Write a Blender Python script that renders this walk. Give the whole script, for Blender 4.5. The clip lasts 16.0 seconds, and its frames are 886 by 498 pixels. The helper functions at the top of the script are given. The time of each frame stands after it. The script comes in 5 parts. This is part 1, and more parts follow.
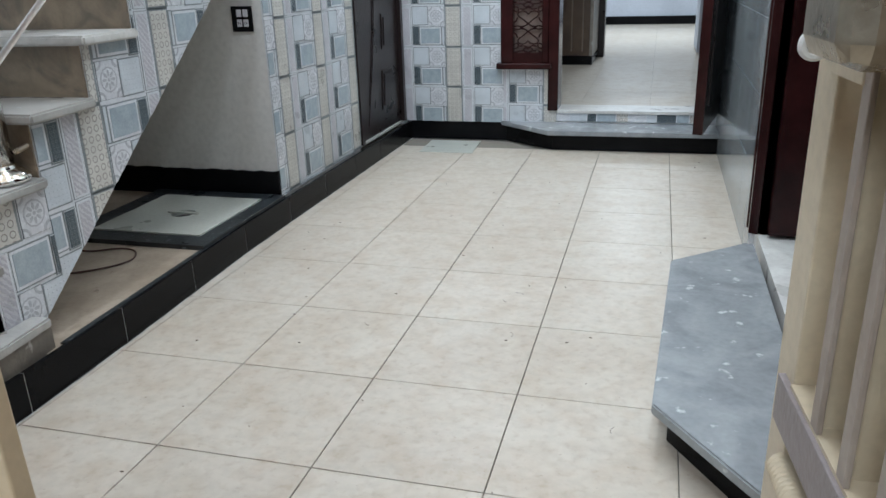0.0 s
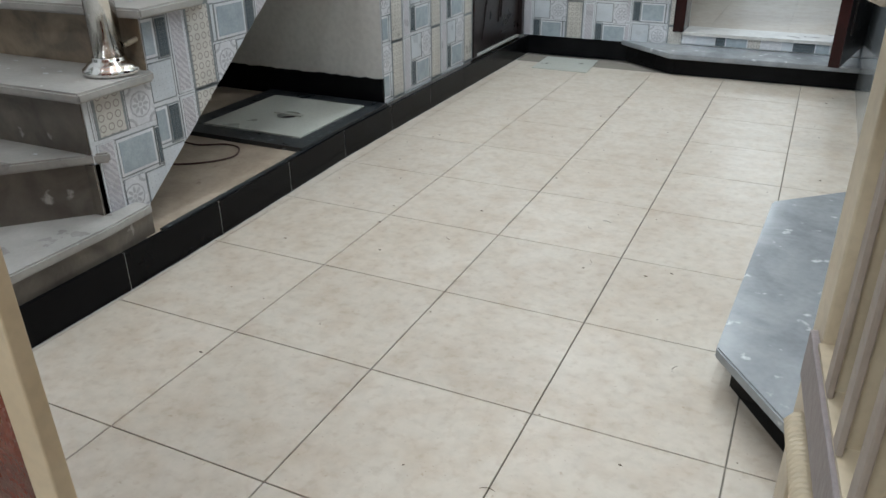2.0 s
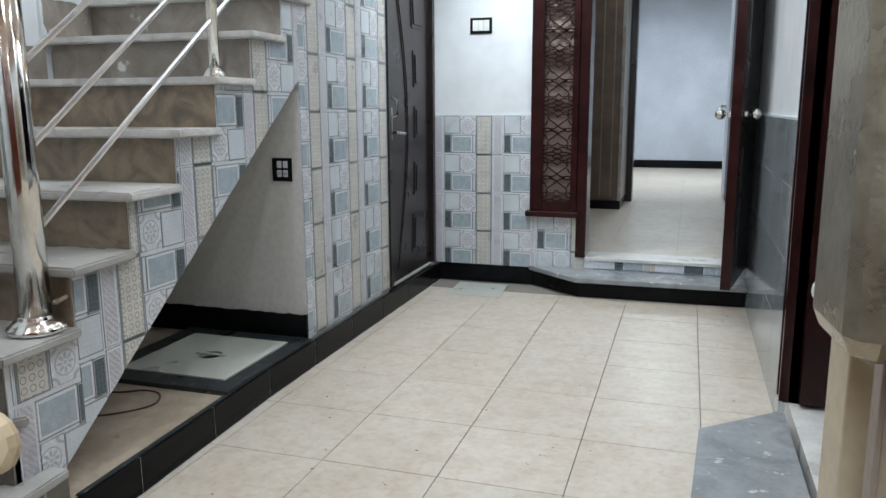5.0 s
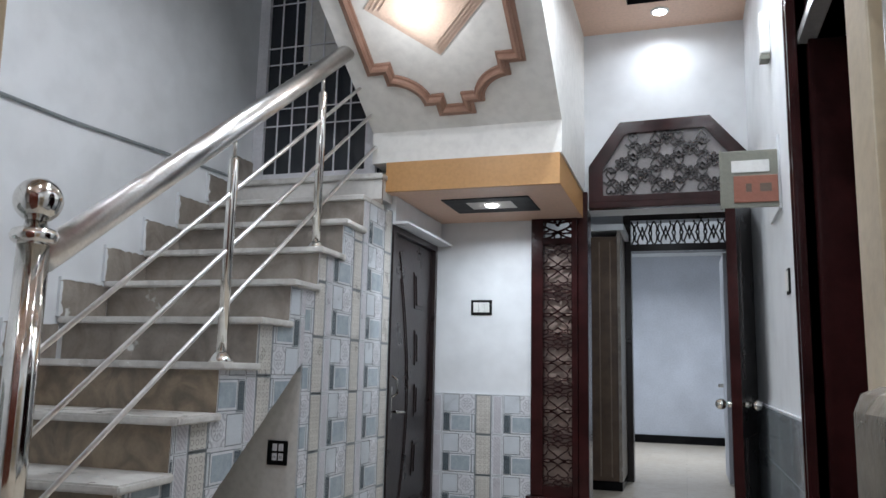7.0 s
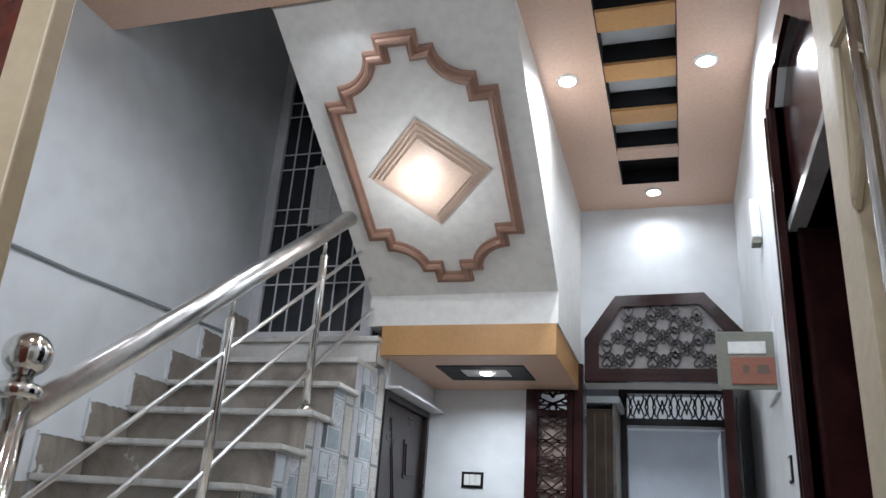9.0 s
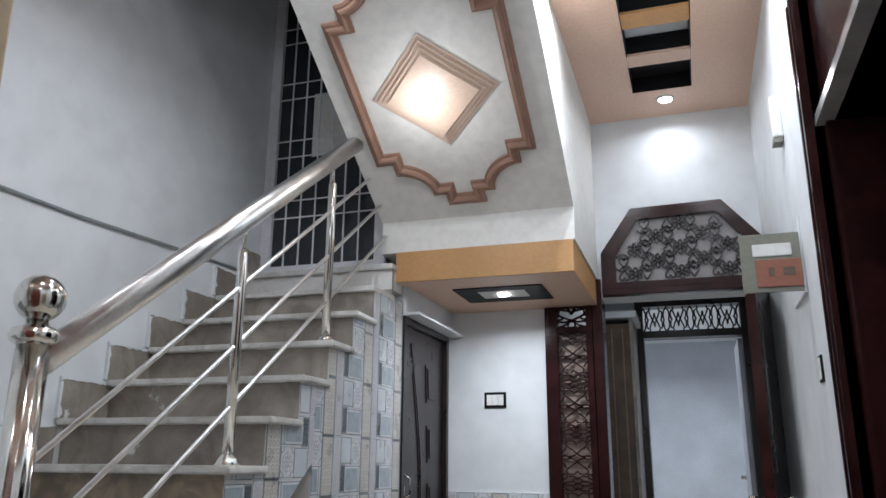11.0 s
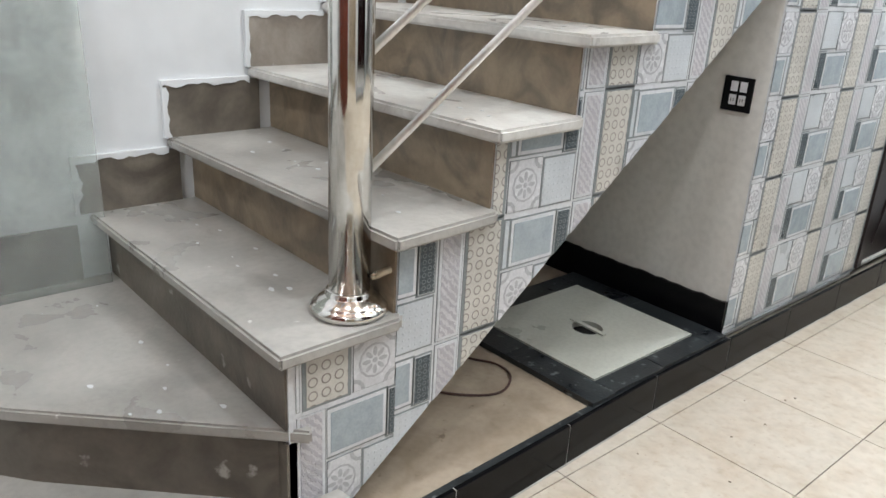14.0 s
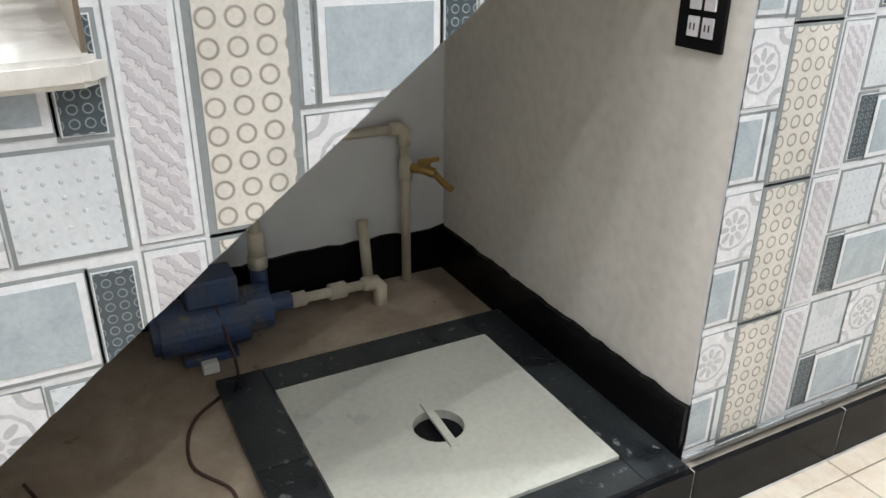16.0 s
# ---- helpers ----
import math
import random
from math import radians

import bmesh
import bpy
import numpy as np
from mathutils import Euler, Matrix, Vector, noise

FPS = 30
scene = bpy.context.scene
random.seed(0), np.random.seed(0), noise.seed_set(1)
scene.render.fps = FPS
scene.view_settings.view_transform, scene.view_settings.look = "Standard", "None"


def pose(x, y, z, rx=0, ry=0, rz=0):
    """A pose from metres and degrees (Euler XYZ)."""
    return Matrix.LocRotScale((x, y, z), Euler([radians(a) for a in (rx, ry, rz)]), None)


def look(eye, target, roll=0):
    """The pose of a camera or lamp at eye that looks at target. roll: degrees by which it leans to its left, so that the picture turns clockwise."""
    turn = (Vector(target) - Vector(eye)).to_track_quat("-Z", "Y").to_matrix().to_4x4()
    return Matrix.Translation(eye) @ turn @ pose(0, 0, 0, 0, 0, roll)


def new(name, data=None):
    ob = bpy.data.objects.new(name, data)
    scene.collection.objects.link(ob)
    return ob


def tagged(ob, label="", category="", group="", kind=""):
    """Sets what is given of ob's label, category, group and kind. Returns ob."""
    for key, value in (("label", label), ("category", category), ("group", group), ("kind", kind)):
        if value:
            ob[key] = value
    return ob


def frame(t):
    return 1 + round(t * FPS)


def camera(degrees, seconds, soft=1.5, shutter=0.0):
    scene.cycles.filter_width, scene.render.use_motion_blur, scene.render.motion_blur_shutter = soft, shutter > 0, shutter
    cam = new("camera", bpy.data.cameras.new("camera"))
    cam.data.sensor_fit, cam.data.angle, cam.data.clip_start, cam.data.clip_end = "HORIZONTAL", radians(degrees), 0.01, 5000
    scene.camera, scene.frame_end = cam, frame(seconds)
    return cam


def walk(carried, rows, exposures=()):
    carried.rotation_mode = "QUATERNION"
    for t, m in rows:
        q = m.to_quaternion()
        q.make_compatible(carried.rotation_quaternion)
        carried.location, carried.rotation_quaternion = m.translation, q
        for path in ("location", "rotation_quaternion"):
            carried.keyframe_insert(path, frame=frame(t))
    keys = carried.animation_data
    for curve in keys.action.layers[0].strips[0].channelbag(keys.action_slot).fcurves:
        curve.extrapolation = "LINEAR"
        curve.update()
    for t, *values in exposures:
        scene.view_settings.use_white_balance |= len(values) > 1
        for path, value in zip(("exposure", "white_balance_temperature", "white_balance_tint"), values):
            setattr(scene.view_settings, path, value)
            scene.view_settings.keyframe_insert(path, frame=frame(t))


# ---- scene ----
import itertools

cam = camera(60.2, 16.0)
PATH = [
    (0, (1.583, -2.162, 1.06), (1.073, -0.353, 0.376), -1.8),
    (0.5, (1.57, -2.125, 1.115), (1.104, -0.305, 0.429), -2.4),
    (1, (1.613, -2.122, 1.109), (1.034, -0.328, 0.441), -2.4),
    (1.5, (1.656, -2.13, 1.087), (0.909, -0.41, 0.392), -2.0),
    (2, (1.684, -2.121, 1.06), (0.914, -0.498, 0.181), -0.5),
    (2.5, (1.697, -2.118, 1.033), (1.009, -0.61, -0.085), 0.1),
    (3, (1.696, -2.123, 1.029), (1.095, -0.648, -0.181), 0.9),
    (3.5, (1.661, -2.119, 1.061), (1.049, -0.557, -0.026), 0.1),
    (4, (1.615, -2.126, 1.098), (0.983, -0.43, 0.248), -0.2),
    (4.5, (1.597, -2.143, 1.136), (0.989, -0.332, 0.545), -0.5),
    (7, (1.569, -2.16, 1.272), (0.971, -0.276, 1.579), 1.3),
    (7.5, (1.562, -2.163, 1.302), (0.966, -0.314, 1.777), 3.5),
    (8, (1.567, -2.164, 1.293), (0.99, -0.352, 1.911), 4.9),
    (10.5, (1.527, -2.138, 1.322), (0.96, -0.372, 2.069), 1.2),
    (11, (1.501, -2.086, 1.296), (0.905, -0.253, 1.83), 0.4),
    (11.5, (1.477, -1.952, 1.262), (0.735, -0.121, 1.57), -0.8),
    (12, (1.46, -1.826, 1.304), (0.289, -0.205, 1.326), -2.2),
    (12.5, (1.423, -1.774, 1.302), (0.083, -0.298, 1.131), -0.7),
    (13, (1.319, -1.664, 1.264), (-0.031, -0.248, 0.85), 0.4),
    (13.5, (1.165, -1.475, 1.242), (-0.215, -0.123, 0.722), 3.3),
    (14, (1.066, -1.343, 1.22), (-0.337, -0.1, 0.52), 3.1),
    (14.5, (1.023, -1.022, 1.214), (-0.385, 0.178, 0.455), 3.2),
    (15, (0.956, -0.692, 1.212), (-0.505, 0.455, 0.469), 3.6),
    (15.5, (0.849, -0.356, 1.162), (-0.7, 0.643, 0.386), 3.3),
    (16, (0.763, -0.04, 1.046), (-0.85, 0.807, 0.222), 0.4),
]
walk(cam, [(t, look(eye, target, roll)) for t, eye, target, roll in PATH],
     exposures=[(0, 0.54, 5950, 8), (1.7, 0.50, 6200, 8), (2.5, 0.16, 6150, 8), (3, 0.12, 6050, 8), (3.8, 0.18, 6150, 8), (4.5, 0.48, 6150, 8), (7, 0.06, 6200, 13), (8, -0.06, 6200, 13), (10.5, -0.1, 6100, 12), (11.5, 0.1, 6500, 14), (12.5, 0.46, 6850, 14), (13, 0.64, 6800, 13), (14, 0.95, 6600, 11), (16, 1.38, 6700, 11)])

# ---- measures of the place ----
LW, RW, BW = -0.97, 1.97, 2.76      # left, right and back wall
CZ = 3.5                            # ceiling
RISE, GO = 0.178, 0.2464


def tread_z(k):
    return 0.918 + RISE * (k - 3)


def tread_y(k):
    return GO * (k - 3) - 0.275


# ---- light ----
world = bpy.data.worlds.new("world")
scene.world = world
world.use_nodes = True
world.node_tree.nodes["Background"].inputs[0].default_value = (0.55, 0.62, 0.75, 1)
world.node_tree.nodes["Background"].inputs[1].default_value = 0.05


def lamp(name, x, y, z, power, size=0.07, color=(0.90, 0.97, 1.0), spread=160, target=None):
    d = bpy.data.lights.new(name, "AREA")
    d.shape, d.size, d.energy, d.color, d.spread = "DISK", size, power, color, radians(spread)
    ob = new(name, d)
    ob.matrix_world = look((x, y, z), target or (x, y + 0.001, z - 1))
    return ob


P = 9
# the five spots at negative y are unseen, added to light the near end
SPOTS = [(1.47, 2.50), (1.10, 1.13), (1.76, 1.08), (1.07, -0.3), (1.74, -0.3), (0.2, 0.2), (0.5, -1.1), (-0.4, -2.3), (1.4, -2.3)]
for sx, sy in SPOTS:
    lamp("ceiling_spot_light", sx, sy, CZ - 0.03, P * (0.38 if sy > 2 else 1.2 if sy > 0 else 0.85 if sy > -1 else 0.75), 0.09)
slope_bulb = bpy.data.lights.new("slope_spot_light", "POINT")
slope_bulb.energy, slope_bulb.color, slope_bulb.shadow_soft_size = 3.8, (0.97, 0.98, 0.96), 0.035
new("slope_spot_light", slope_bulb).location = (0.37, 1.01, 2.83)
lamp("soffit_spot_light", 0.48, 2.22, 2.22, P * 1.0)
lamp("bedroom_light", 1.3, 8.2, 3.0, 48, 0.5)
lamp("passage_light", 1.4, 4.3, 3.0, 6, 0.2)
# unseen fill lamp added behind the camera, brightens stairs, curb and gate
lamp("front_fill_light", 1.3, -3.6, 2.5, 24, 1.2, target=(0.6, 0, 0.6))


# ---- materials ----
def mat(name, c, rough=0.5, metal=0.0, c2=None, scale=8, fine=60, bump=0.02, rvar=0.1, spec=0.5, vary=0.0, stain=None, coords="Object", dist=0.0):
    m = bpy.data.materials.new(name)
    m.use_nodes = True
    nt = m.node_tree
    b = nt.nodes["Principled BSDF"]
    b.inputs["Metallic"].default_value = metal
    b.inputs["Specular IOR Level"].default_value = spec
    tc = nt.nodes.new("ShaderNodeTexCoord")
    geo = nt.nodes.new("ShaderNodeNewGeometry")
    vec = geo.outputs["Position"] if coords == "World" else tc.outputs["Object"]
    n1 = nt.nodes.new("ShaderNodeTexNoise")
    n1.inputs["Scale"].default_value, n1.inputs["Detail"].default_value = scale, 6
    n1.inputs["Distortion"].default_value = dist
    n2 = nt.nodes.new("ShaderNodeTexNoise")
    n2.inputs["Scale"].default_value, n2.inputs["Detail"].default_value = fine, 4
    nt.links.new(vec, n1.inputs["Vector"])
    nt.links.new(vec, n2.inputs["Vector"])
    c2 = c2 or tuple(v * 0.85 for v in c)
    r = nt.nodes.new("ShaderNodeValToRGB")
    r.color_ramp.elements[0].position, r.color_ramp.elements[1].position = 0.35, 0.65
    r.color_ramp.elements[0].color, r.color_ramp.elements[1].color = (*c2, 1), (*c, 1)
    nt.links.new(n1.outputs["Fac"], r.inputs["Fac"])
    mx = nt.nodes.new("ShaderNodeMix")
    mx.data_type, mx.blend_type = "RGBA", "MULTIPLY"
    r2 = nt.nodes.new("ShaderNodeValToRGB")
    r2.color_ramp.elements[0].position, r2.color_ramp.elements[1].position = 0.3, 0.6
    r2.color_ramp.elements[0].color, r2.color_ramp.elements[1].color = (0.86, 0.86, 0.86, 1), (1, 1, 1, 1)
    nt.links.new(n2.outputs["Fac"], r2.inputs["Fac"])
    mx.inputs[0].default_value = 0.7
    nt.links.new(r.outputs[0], mx.inputs[6])
    nt.links.new(r2.outputs[0], mx.inputs[7])
    out = mx.outputs[2]
    if stain:
        n3 = nt.nodes.new("ShaderNodeTexNoise")
        n3.inputs["Scale"].default_value, n3.inputs["Detail"].default_value = stain[1], 8
        nt.links.new(vec, n3.inputs["Vector"])
        r3 = nt.nodes.new("ShaderNodeValToRGB")
        r3.color_ramp.elements[0].position, r3.color_ramp.elements[1].position = stain[2], stain[2] + 0.05
        r3.color_ramp.elements[0].color, r3.color_ramp.elements[1].color = (0, 0, 0, 1), (1, 1, 1, 1)
        nt.links.new(n3.outputs["Fac"], r3.inputs["Fac"])
        m3 = nt.nodes.new("ShaderNodeMix")
        m3.data_type = "RGBA"
        nt.links.new(r3.outputs[0], m3.inputs[0])
        nt.links.new(out, m3.inputs[6])
        m3.inputs[7].default_value = (*stain[0], 1)
        out = m3.outputs[2]
    if vary:
        oi = nt.nodes.new("ShaderNodeObjectInfo")
        mr = nt.nodes.new("ShaderNodeMapRange")
        mr.inputs["To Min"].default_value, mr.inputs["To Max"].default_value = 1 - vary, 1 + vary
        nt.links.new(oi.outputs["Random"], mr.inputs["Value"])
        h = nt.nodes.new("ShaderNodeHueSaturation")
        nt.links.new(mr.outputs[0], h.inputs["Value"])
        nt.links.new(out, h.inputs["Color"])
        out = h.outputs[0]
    nt.links.new(out, b.inputs["Base Color"])
    rr = nt.nodes.new("ShaderNodeMapRange")
    rr.inputs["To Min"].default_value, rr.inputs["To Max"].default_value = max(0.02, rough - rvar), min(1, rough + rvar)
    nt.links.new(n1.outputs["Fac"], rr.inputs["Value"])
    nt.links.new(rr.outputs[0], b.inputs["Roughness"])
    if bump:
        bp = nt.nodes.new("ShaderNodeBump")
        bp.inputs["Strength"].default_value, bp.inputs["Distance"].default_value = 1.0, bump * 0.1
        nt.links.new(n2.outputs["Fac"], bp.inputs["Height"])
        nt.links.new(bp.outputs[0], b.inputs["Normal"])
    return m


def glow(name, c, strength):
    m = bpy.data.materials.new(name)
    m.use_nodes = True
    b = m.node_tree.nodes["Principled BSDF"]
    b.inputs["Base Color"].default_value = (*c, 1)
    b.inputs["Emission Color"].default_value = (*c, 1)
    b.inputs["Emission Strength"].default_value = strength
    return m


def figured(name, base, line, size, kind="rings", rough=0.3):
    """Printed tile relief: small rings or a fine hatch in two glazes."""
    m = mat(name, base, rough, fine=200, bump=0.01)
    nt = m.node_tree
    b = nt.nodes["Principled BSDF"]
    geo = nt.nodes.new("ShaderNodeNewGeometry")
    src = b.inputs["Base Color"].links[0].from_socket
    if kind in ("rings", "dots"):
        v = nt.nodes.new("ShaderNodeTexVoronoi")
        v.inputs["Scale"].default_value = 1 / size
        v.inputs["Randomness"].default_value = 0.0
        v.voronoi_dimensions = "2D"
        sp = nt.nodes.new("ShaderNodeSeparateXYZ")
        ad = nt.nodes.new("ShaderNodeMath")
        cb = nt.nodes.new("ShaderNodeCombineXYZ")
        nt.links.new(geo.outputs["Position"], sp.inputs[0])
        nt.links.new(sp.outputs[0], ad.inputs[0])
        nt.links.new(sp.outputs[1], ad.inputs[1])
        nt.links.new(ad.outputs[0], cb.inputs[0])
        nt.links.new(sp.outputs[2], cb.inputs[1])
        nt.links.new(cb.outputs[0], v.inputs["Vector"])
        f = v.outputs["Distance"]
        lo, hi = 0.24, 0.32
    else:
        v = nt.nodes.new("ShaderNodeTexWave")
        v.wave_type, v.bands_direction = "BANDS", "DIAGONAL"
        v.inputs["Scale"].default_value = 0.6 / size
        v.inputs["Distortion"].default_value = 4
        v.inputs["Detail Scale"].default_value = 4
        nt.links.new(geo.outputs["Position"], v.inputs["Vector"])
        f = v.outputs["Fac"]
        lo, hi = 0.35, 0.6
    r = nt.nodes.new("ShaderNodeValToRGB")
    e = r.color_ramp.elements
    if kind == "dots":
        lo, hi = 0.10, 0.16
    e[0].position, e[1].position = lo, hi
    e[0].color, e[1].color = ((1, 1, 1, 1), (0, 0, 0, 1)) if kind == "dots" else ((0, 0, 0, 1), (1, 1, 1, 1))
    if kind == "rings":
        x = r.color_ramp.elements.new(hi + 0.08)
        x.color = (0, 0, 0, 1)
    nt.links.new(f, r.inputs["Fac"])
    mx = nt.nodes.new("ShaderNodeMix")
    mx.data_type = "RGBA"
    nt.links.new(r.outputs[0], mx.inputs[0])
    nt.links.new(src, mx.inputs[6])
    mx.inputs[7].default_value = (*line, 1)
    nt.links.new(mx.outputs[2], b.inputs["Base Color"])
    bp = nt.nodes.new("ShaderNodeBump")
    bp.inputs["Distance"].default_value = 0.002
    bp.inputs["Strength"].default_value = 0.6
    nt.links.new(r.outputs[0], bp.inputs["Height"])
    nt.links.new(bp.outputs[0], b.inputs["Normal"])
    return m


def mottled(m):
    """Adds the worn tile's soft clouds of dirt, its brown flecks and pale rubbed spots, each at its own scale."""
    nt = m.node_tree
    b = nt.nodes["Principled BSDF"]
    src = b.inputs["Base Color"].links[0].from_socket
    geo = nt.nodes.new("ShaderNodeNewGeometry")
    for scale, detail, lo, hi, col, amount in ((2.3, 3, 0.38, 0.75, (0.86, 0.82, 0.77), 0.6), (11, 7, 0.44, 0.70, (0.83, 0.76, 0.69), 0.65), (38, 6, 0.52, 0.70, (0.80, 0.74, 0.68), 0.5), (70, 3, 0.68, 0.74, (0.62, 0.54, 0.47), 0.45), (150, 2, 0.70, 0.76, (0.45, 0.38, 0.32), 0.5), (0.9, 2, 0.35, 0.75, (0.93, 0.91, 0.88), 0.6)):
        n = nt.nodes.new("ShaderNodeTexNoise")
        n.inputs["Scale"].default_value, n.inputs["Detail"].default_value = scale, detail
        nt.links.new(geo.outputs["Position"], n.inputs["Vector"])
        r = nt.nodes.new("ShaderNodeMapRange")
        r.inputs["From Min"].default_value, r.inputs["From Max"].default_value = lo, hi
        r.inputs["To Max"].default_value = amount
        nt.links.new(n.outputs["Fac"], r.inputs["Value"])
        x = nt.nodes.new("ShaderNodeMix")
        x.data_type, x.blend_type = "RGBA", "MULTIPLY"
        x.clamp_result = False
        nt.links.new(r.outputs[0], x.inputs[0])
        nt.links.new(src, x.inputs[6])
        x.inputs[7].default_value = (*col, 1)
        src = x.outputs[2]
    nt.links.new(src, b.inputs["Base Color"])
    return m


M = {}
M["wall"] = mat("white_emulsion", (0.72, 0.74, 0.76), 0.5, c2=(0.70, 0.72, 0.74), scale=1.2, fine=6, bump=0.0, coords="World")
M["niche"] = mat("grey_emulsion", (0.70, 0.685, 0.66), 0.6, c2=(0.64, 0.625, 0.60), scale=2.5, fine=40, bump=0.006, coords="World")
M["plaster"] = mat("pale_joint_plaster", (0.50, 0.49, 0.46), 0.7, c2=(0.22, 0.21, 0.20), scale=9, fine=60, bump=0.01, coords="World")
M["ceil"] = mat("peach_paint", (0.72, 0.50, 0.38), 0.45, c2=(0.70, 0.47, 0.35), scale=2, fine=50, bump=0.01, coords="World")
M["orange"] = mat("ochre_paint", (0.54, 0.30, 0.12), 0.4, c2=(0.48, 0.26, 0.10), scale=3, fine=50, bump=0.01, coords="World")
M["floor"] = mottled(mat("beige_floor_tile", (0.585, 0.535, 0.465), 0.36, c2=(0.555, 0.50, 0.43), scale=3.5, fine=30, bump=0.003, vary=0.03, rvar=0.06, coords="World", dist=0.3, spec=0.35))
M["ledge"] = mat("brown_beige_tile", (0.40, 0.33, 0.26), 0.4, c2=(0.30, 0.24, 0.18), scale=9, fine=60, bump=0.008, stain=((0.20, 0.15, 0.11), 22, 0.68), coords="World", dist=0.8)
M["grout"] = mat("grey_grout", (0.25, 0.225, 0.19), 0.8, scale=20, fine=150, bump=0.03)
M["black"] = mat("black_granite", (0.004, 0.004, 0.005), 0.2, c2=(0.007, 0.007, 0.008), scale=6, fine=90, bump=0.003, stain=((0.07, 0.07, 0.07), 30, 0.73), coords="World", spec=0.1)
M["blackdust"] = mat("dusty_black_granite", (0.030, 0.035, 0.038), 0.3, c2=(0.012, 0.014, 0.017), scale=7, fine=140, bump=0.01, dist=1.2, stain=((0.13, 0.145, 0.15), 40, 0.63), coords="World")
M["marble"] = mat("white_grey_marble", (0.68, 0.67, 0.64), 0.3, c2=(0.52, 0.50, 0.475), scale=7, fine=60, bump=0.01, stain=((0.75, 0.75, 0.73), 22, 0.70), coords="World", dist=1.0)
# darker tone of the marble for the lowest treads, pale spots on it
M["marble_low"] = mat("darker_low_marble", (0.43, 0.415, 0.39), 0.3, c2=(0.32, 0.308, 0.29), scale=6, fine=60, bump=0.01, stain=((0.70, 0.70, 0.68), 26, 0.72), coords="World", dist=0.3)
M["slab"] = mat("dusty_grey_marble", (0.33, 0.345, 0.355), 0.2, c2=(0.24, 0.25, 0.265), scale=6, fine=60, bump=0.004, stain=((0.56, 0.57, 0.58), 16, 0.635), coords="World", dist=1.0)
M["riser"] = mat("brown_marble", (0.32, 0.25, 0.175), 0.35, c2=(0.17, 0.135, 0.10), scale=7, fine=70, bump=0.01, coords="World", dist=1.6)
# darker tone of the brown marble for the lowest risers
M["riser_low"] = mat("darker_low_brown_marble", (0.19, 0.165, 0.135), 0.4, c2=(0.10, 0.085, 0.07), scale=5, fine=70, bump=0.01, stain=((0.42, 0.40, 0.37), 13, 0.68), coords="World", dist=1.6)
M["riser_grey"] = mat("grey_brown_marble", (0.34, 0.30, 0.26), 0.4, c2=(0.21, 0.18, 0.155), scale=5, fine=70, bump=0.01, stain=((0.62, 0.62, 0.60), 9, 0.68), coords="World", dist=1.6)
M["steel"] = mat("bright_steel", (0.86, 0.85, 0.83), 0.3, 1.0, scale=12, fine=100, bump=0.0, rvar=0.06)
M["barsteel"] = mat("satin_steel", (0.90, 0.89, 0.87), 0.42, 1.0, scale=12, fine=100, bump=0.0, rvar=0.05)
M["chrome"] = mat("polished_steel", (0.78, 0.76, 0.72), 0.12, 1.0, scale=12, fine=100, bump=0.0, rvar=0.05)
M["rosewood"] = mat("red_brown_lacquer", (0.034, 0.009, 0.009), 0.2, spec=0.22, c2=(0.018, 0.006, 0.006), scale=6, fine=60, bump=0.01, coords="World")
M["latticered"] = mat("red_brown_carving", (0.030, 0.010, 0.010), 0.22, bump=0.0)
M["darklattice"] = mat("dark_brown_lacquer", (0.016, 0.008, 0.009), 0.25, bump=0.0)
M["door"] = mat("black_brown_lacquer", (0.020, 0.013, 0.013), 0.30, spec=0.45, c2=(0.014, 0.009, 0.009), scale=6, fine=60, bump=0.01, coords="World")
M["taupe"] = mat("taupe_gate_paint", (0.36, 0.30, 0.255), 0.45, c2=(0.29, 0.23, 0.19), scale=10, fine=70, bump=0.01)
M["cream"] = mat("cream_gate_paint", (0.62, 0.53, 0.39), 0.4, c2=(0.53, 0.44, 0.315), scale=8, fine=70, bump=0.008, stain=((0.30, 0.18, 0.10), 14, 0.74))
M["cream2"] = mat("warm_cream_paint", (0.62, 0.49, 0.33), 0.4, c2=(0.55, 0.42, 0.27), scale=8, fine=70, bump=0.006)
M["mauve"] = mat("mauve_grey_paint", (0.26, 0.22, 0.22), 0.45, scale=8, fine=70, bump=0.02)
M["white"] = mat("white_plastic", (0.78, 0.78, 0.76), 0.35, bump=0.0)
M["pipe"] = mat("cream_plastic_pipe", (0.62, 0.57, 0.46), 0.4, bump=0.005)
# black of plates and frames; also shade painted into slot, hole, side room
M["dark"] = mat("black_paint_and_void_shade", (0.007, 0.007, 0.008), 0.5, bump=0.01, spec=0.15)
M["glassdark"] = mat("dark_pane", (0.03, 0.034, 0.042), 0.12, bump=0.0)
M["alu"] = mat("white_aluminium", (0.78, 0.78, 0.82), 0.35, bump=0.004)
M["lid"] = mat("pale_sheet_lid", (0.50, 0.51, 0.46), 0.3, c2=(0.45, 0.46, 0.42), scale=5, fine=80, bump=0.004)
M["tbase"] = mat("pale_grey_glaze", (0.72, 0.74, 0.77), 0.18, c2=(0.66, 0.68, 0.71), scale=20, fine=120, bump=0.004, coords="World")
M["dadotile"] = mat("grey_blue_dado_glaze", (0.34, 0.37, 0.39), 0.10, c2=(0.27, 0.30, 0.32), scale=3, fine=60, bump=0.002, coords="World", vary=0.06, rvar=0.04)
M["slope"] = mat("cream_white_emulsion", (0.78, 0.765, 0.73), 0.5, c2=(0.75, 0.735, 0.70), scale=1.5, fine=20, bump=0.002, coords="World")
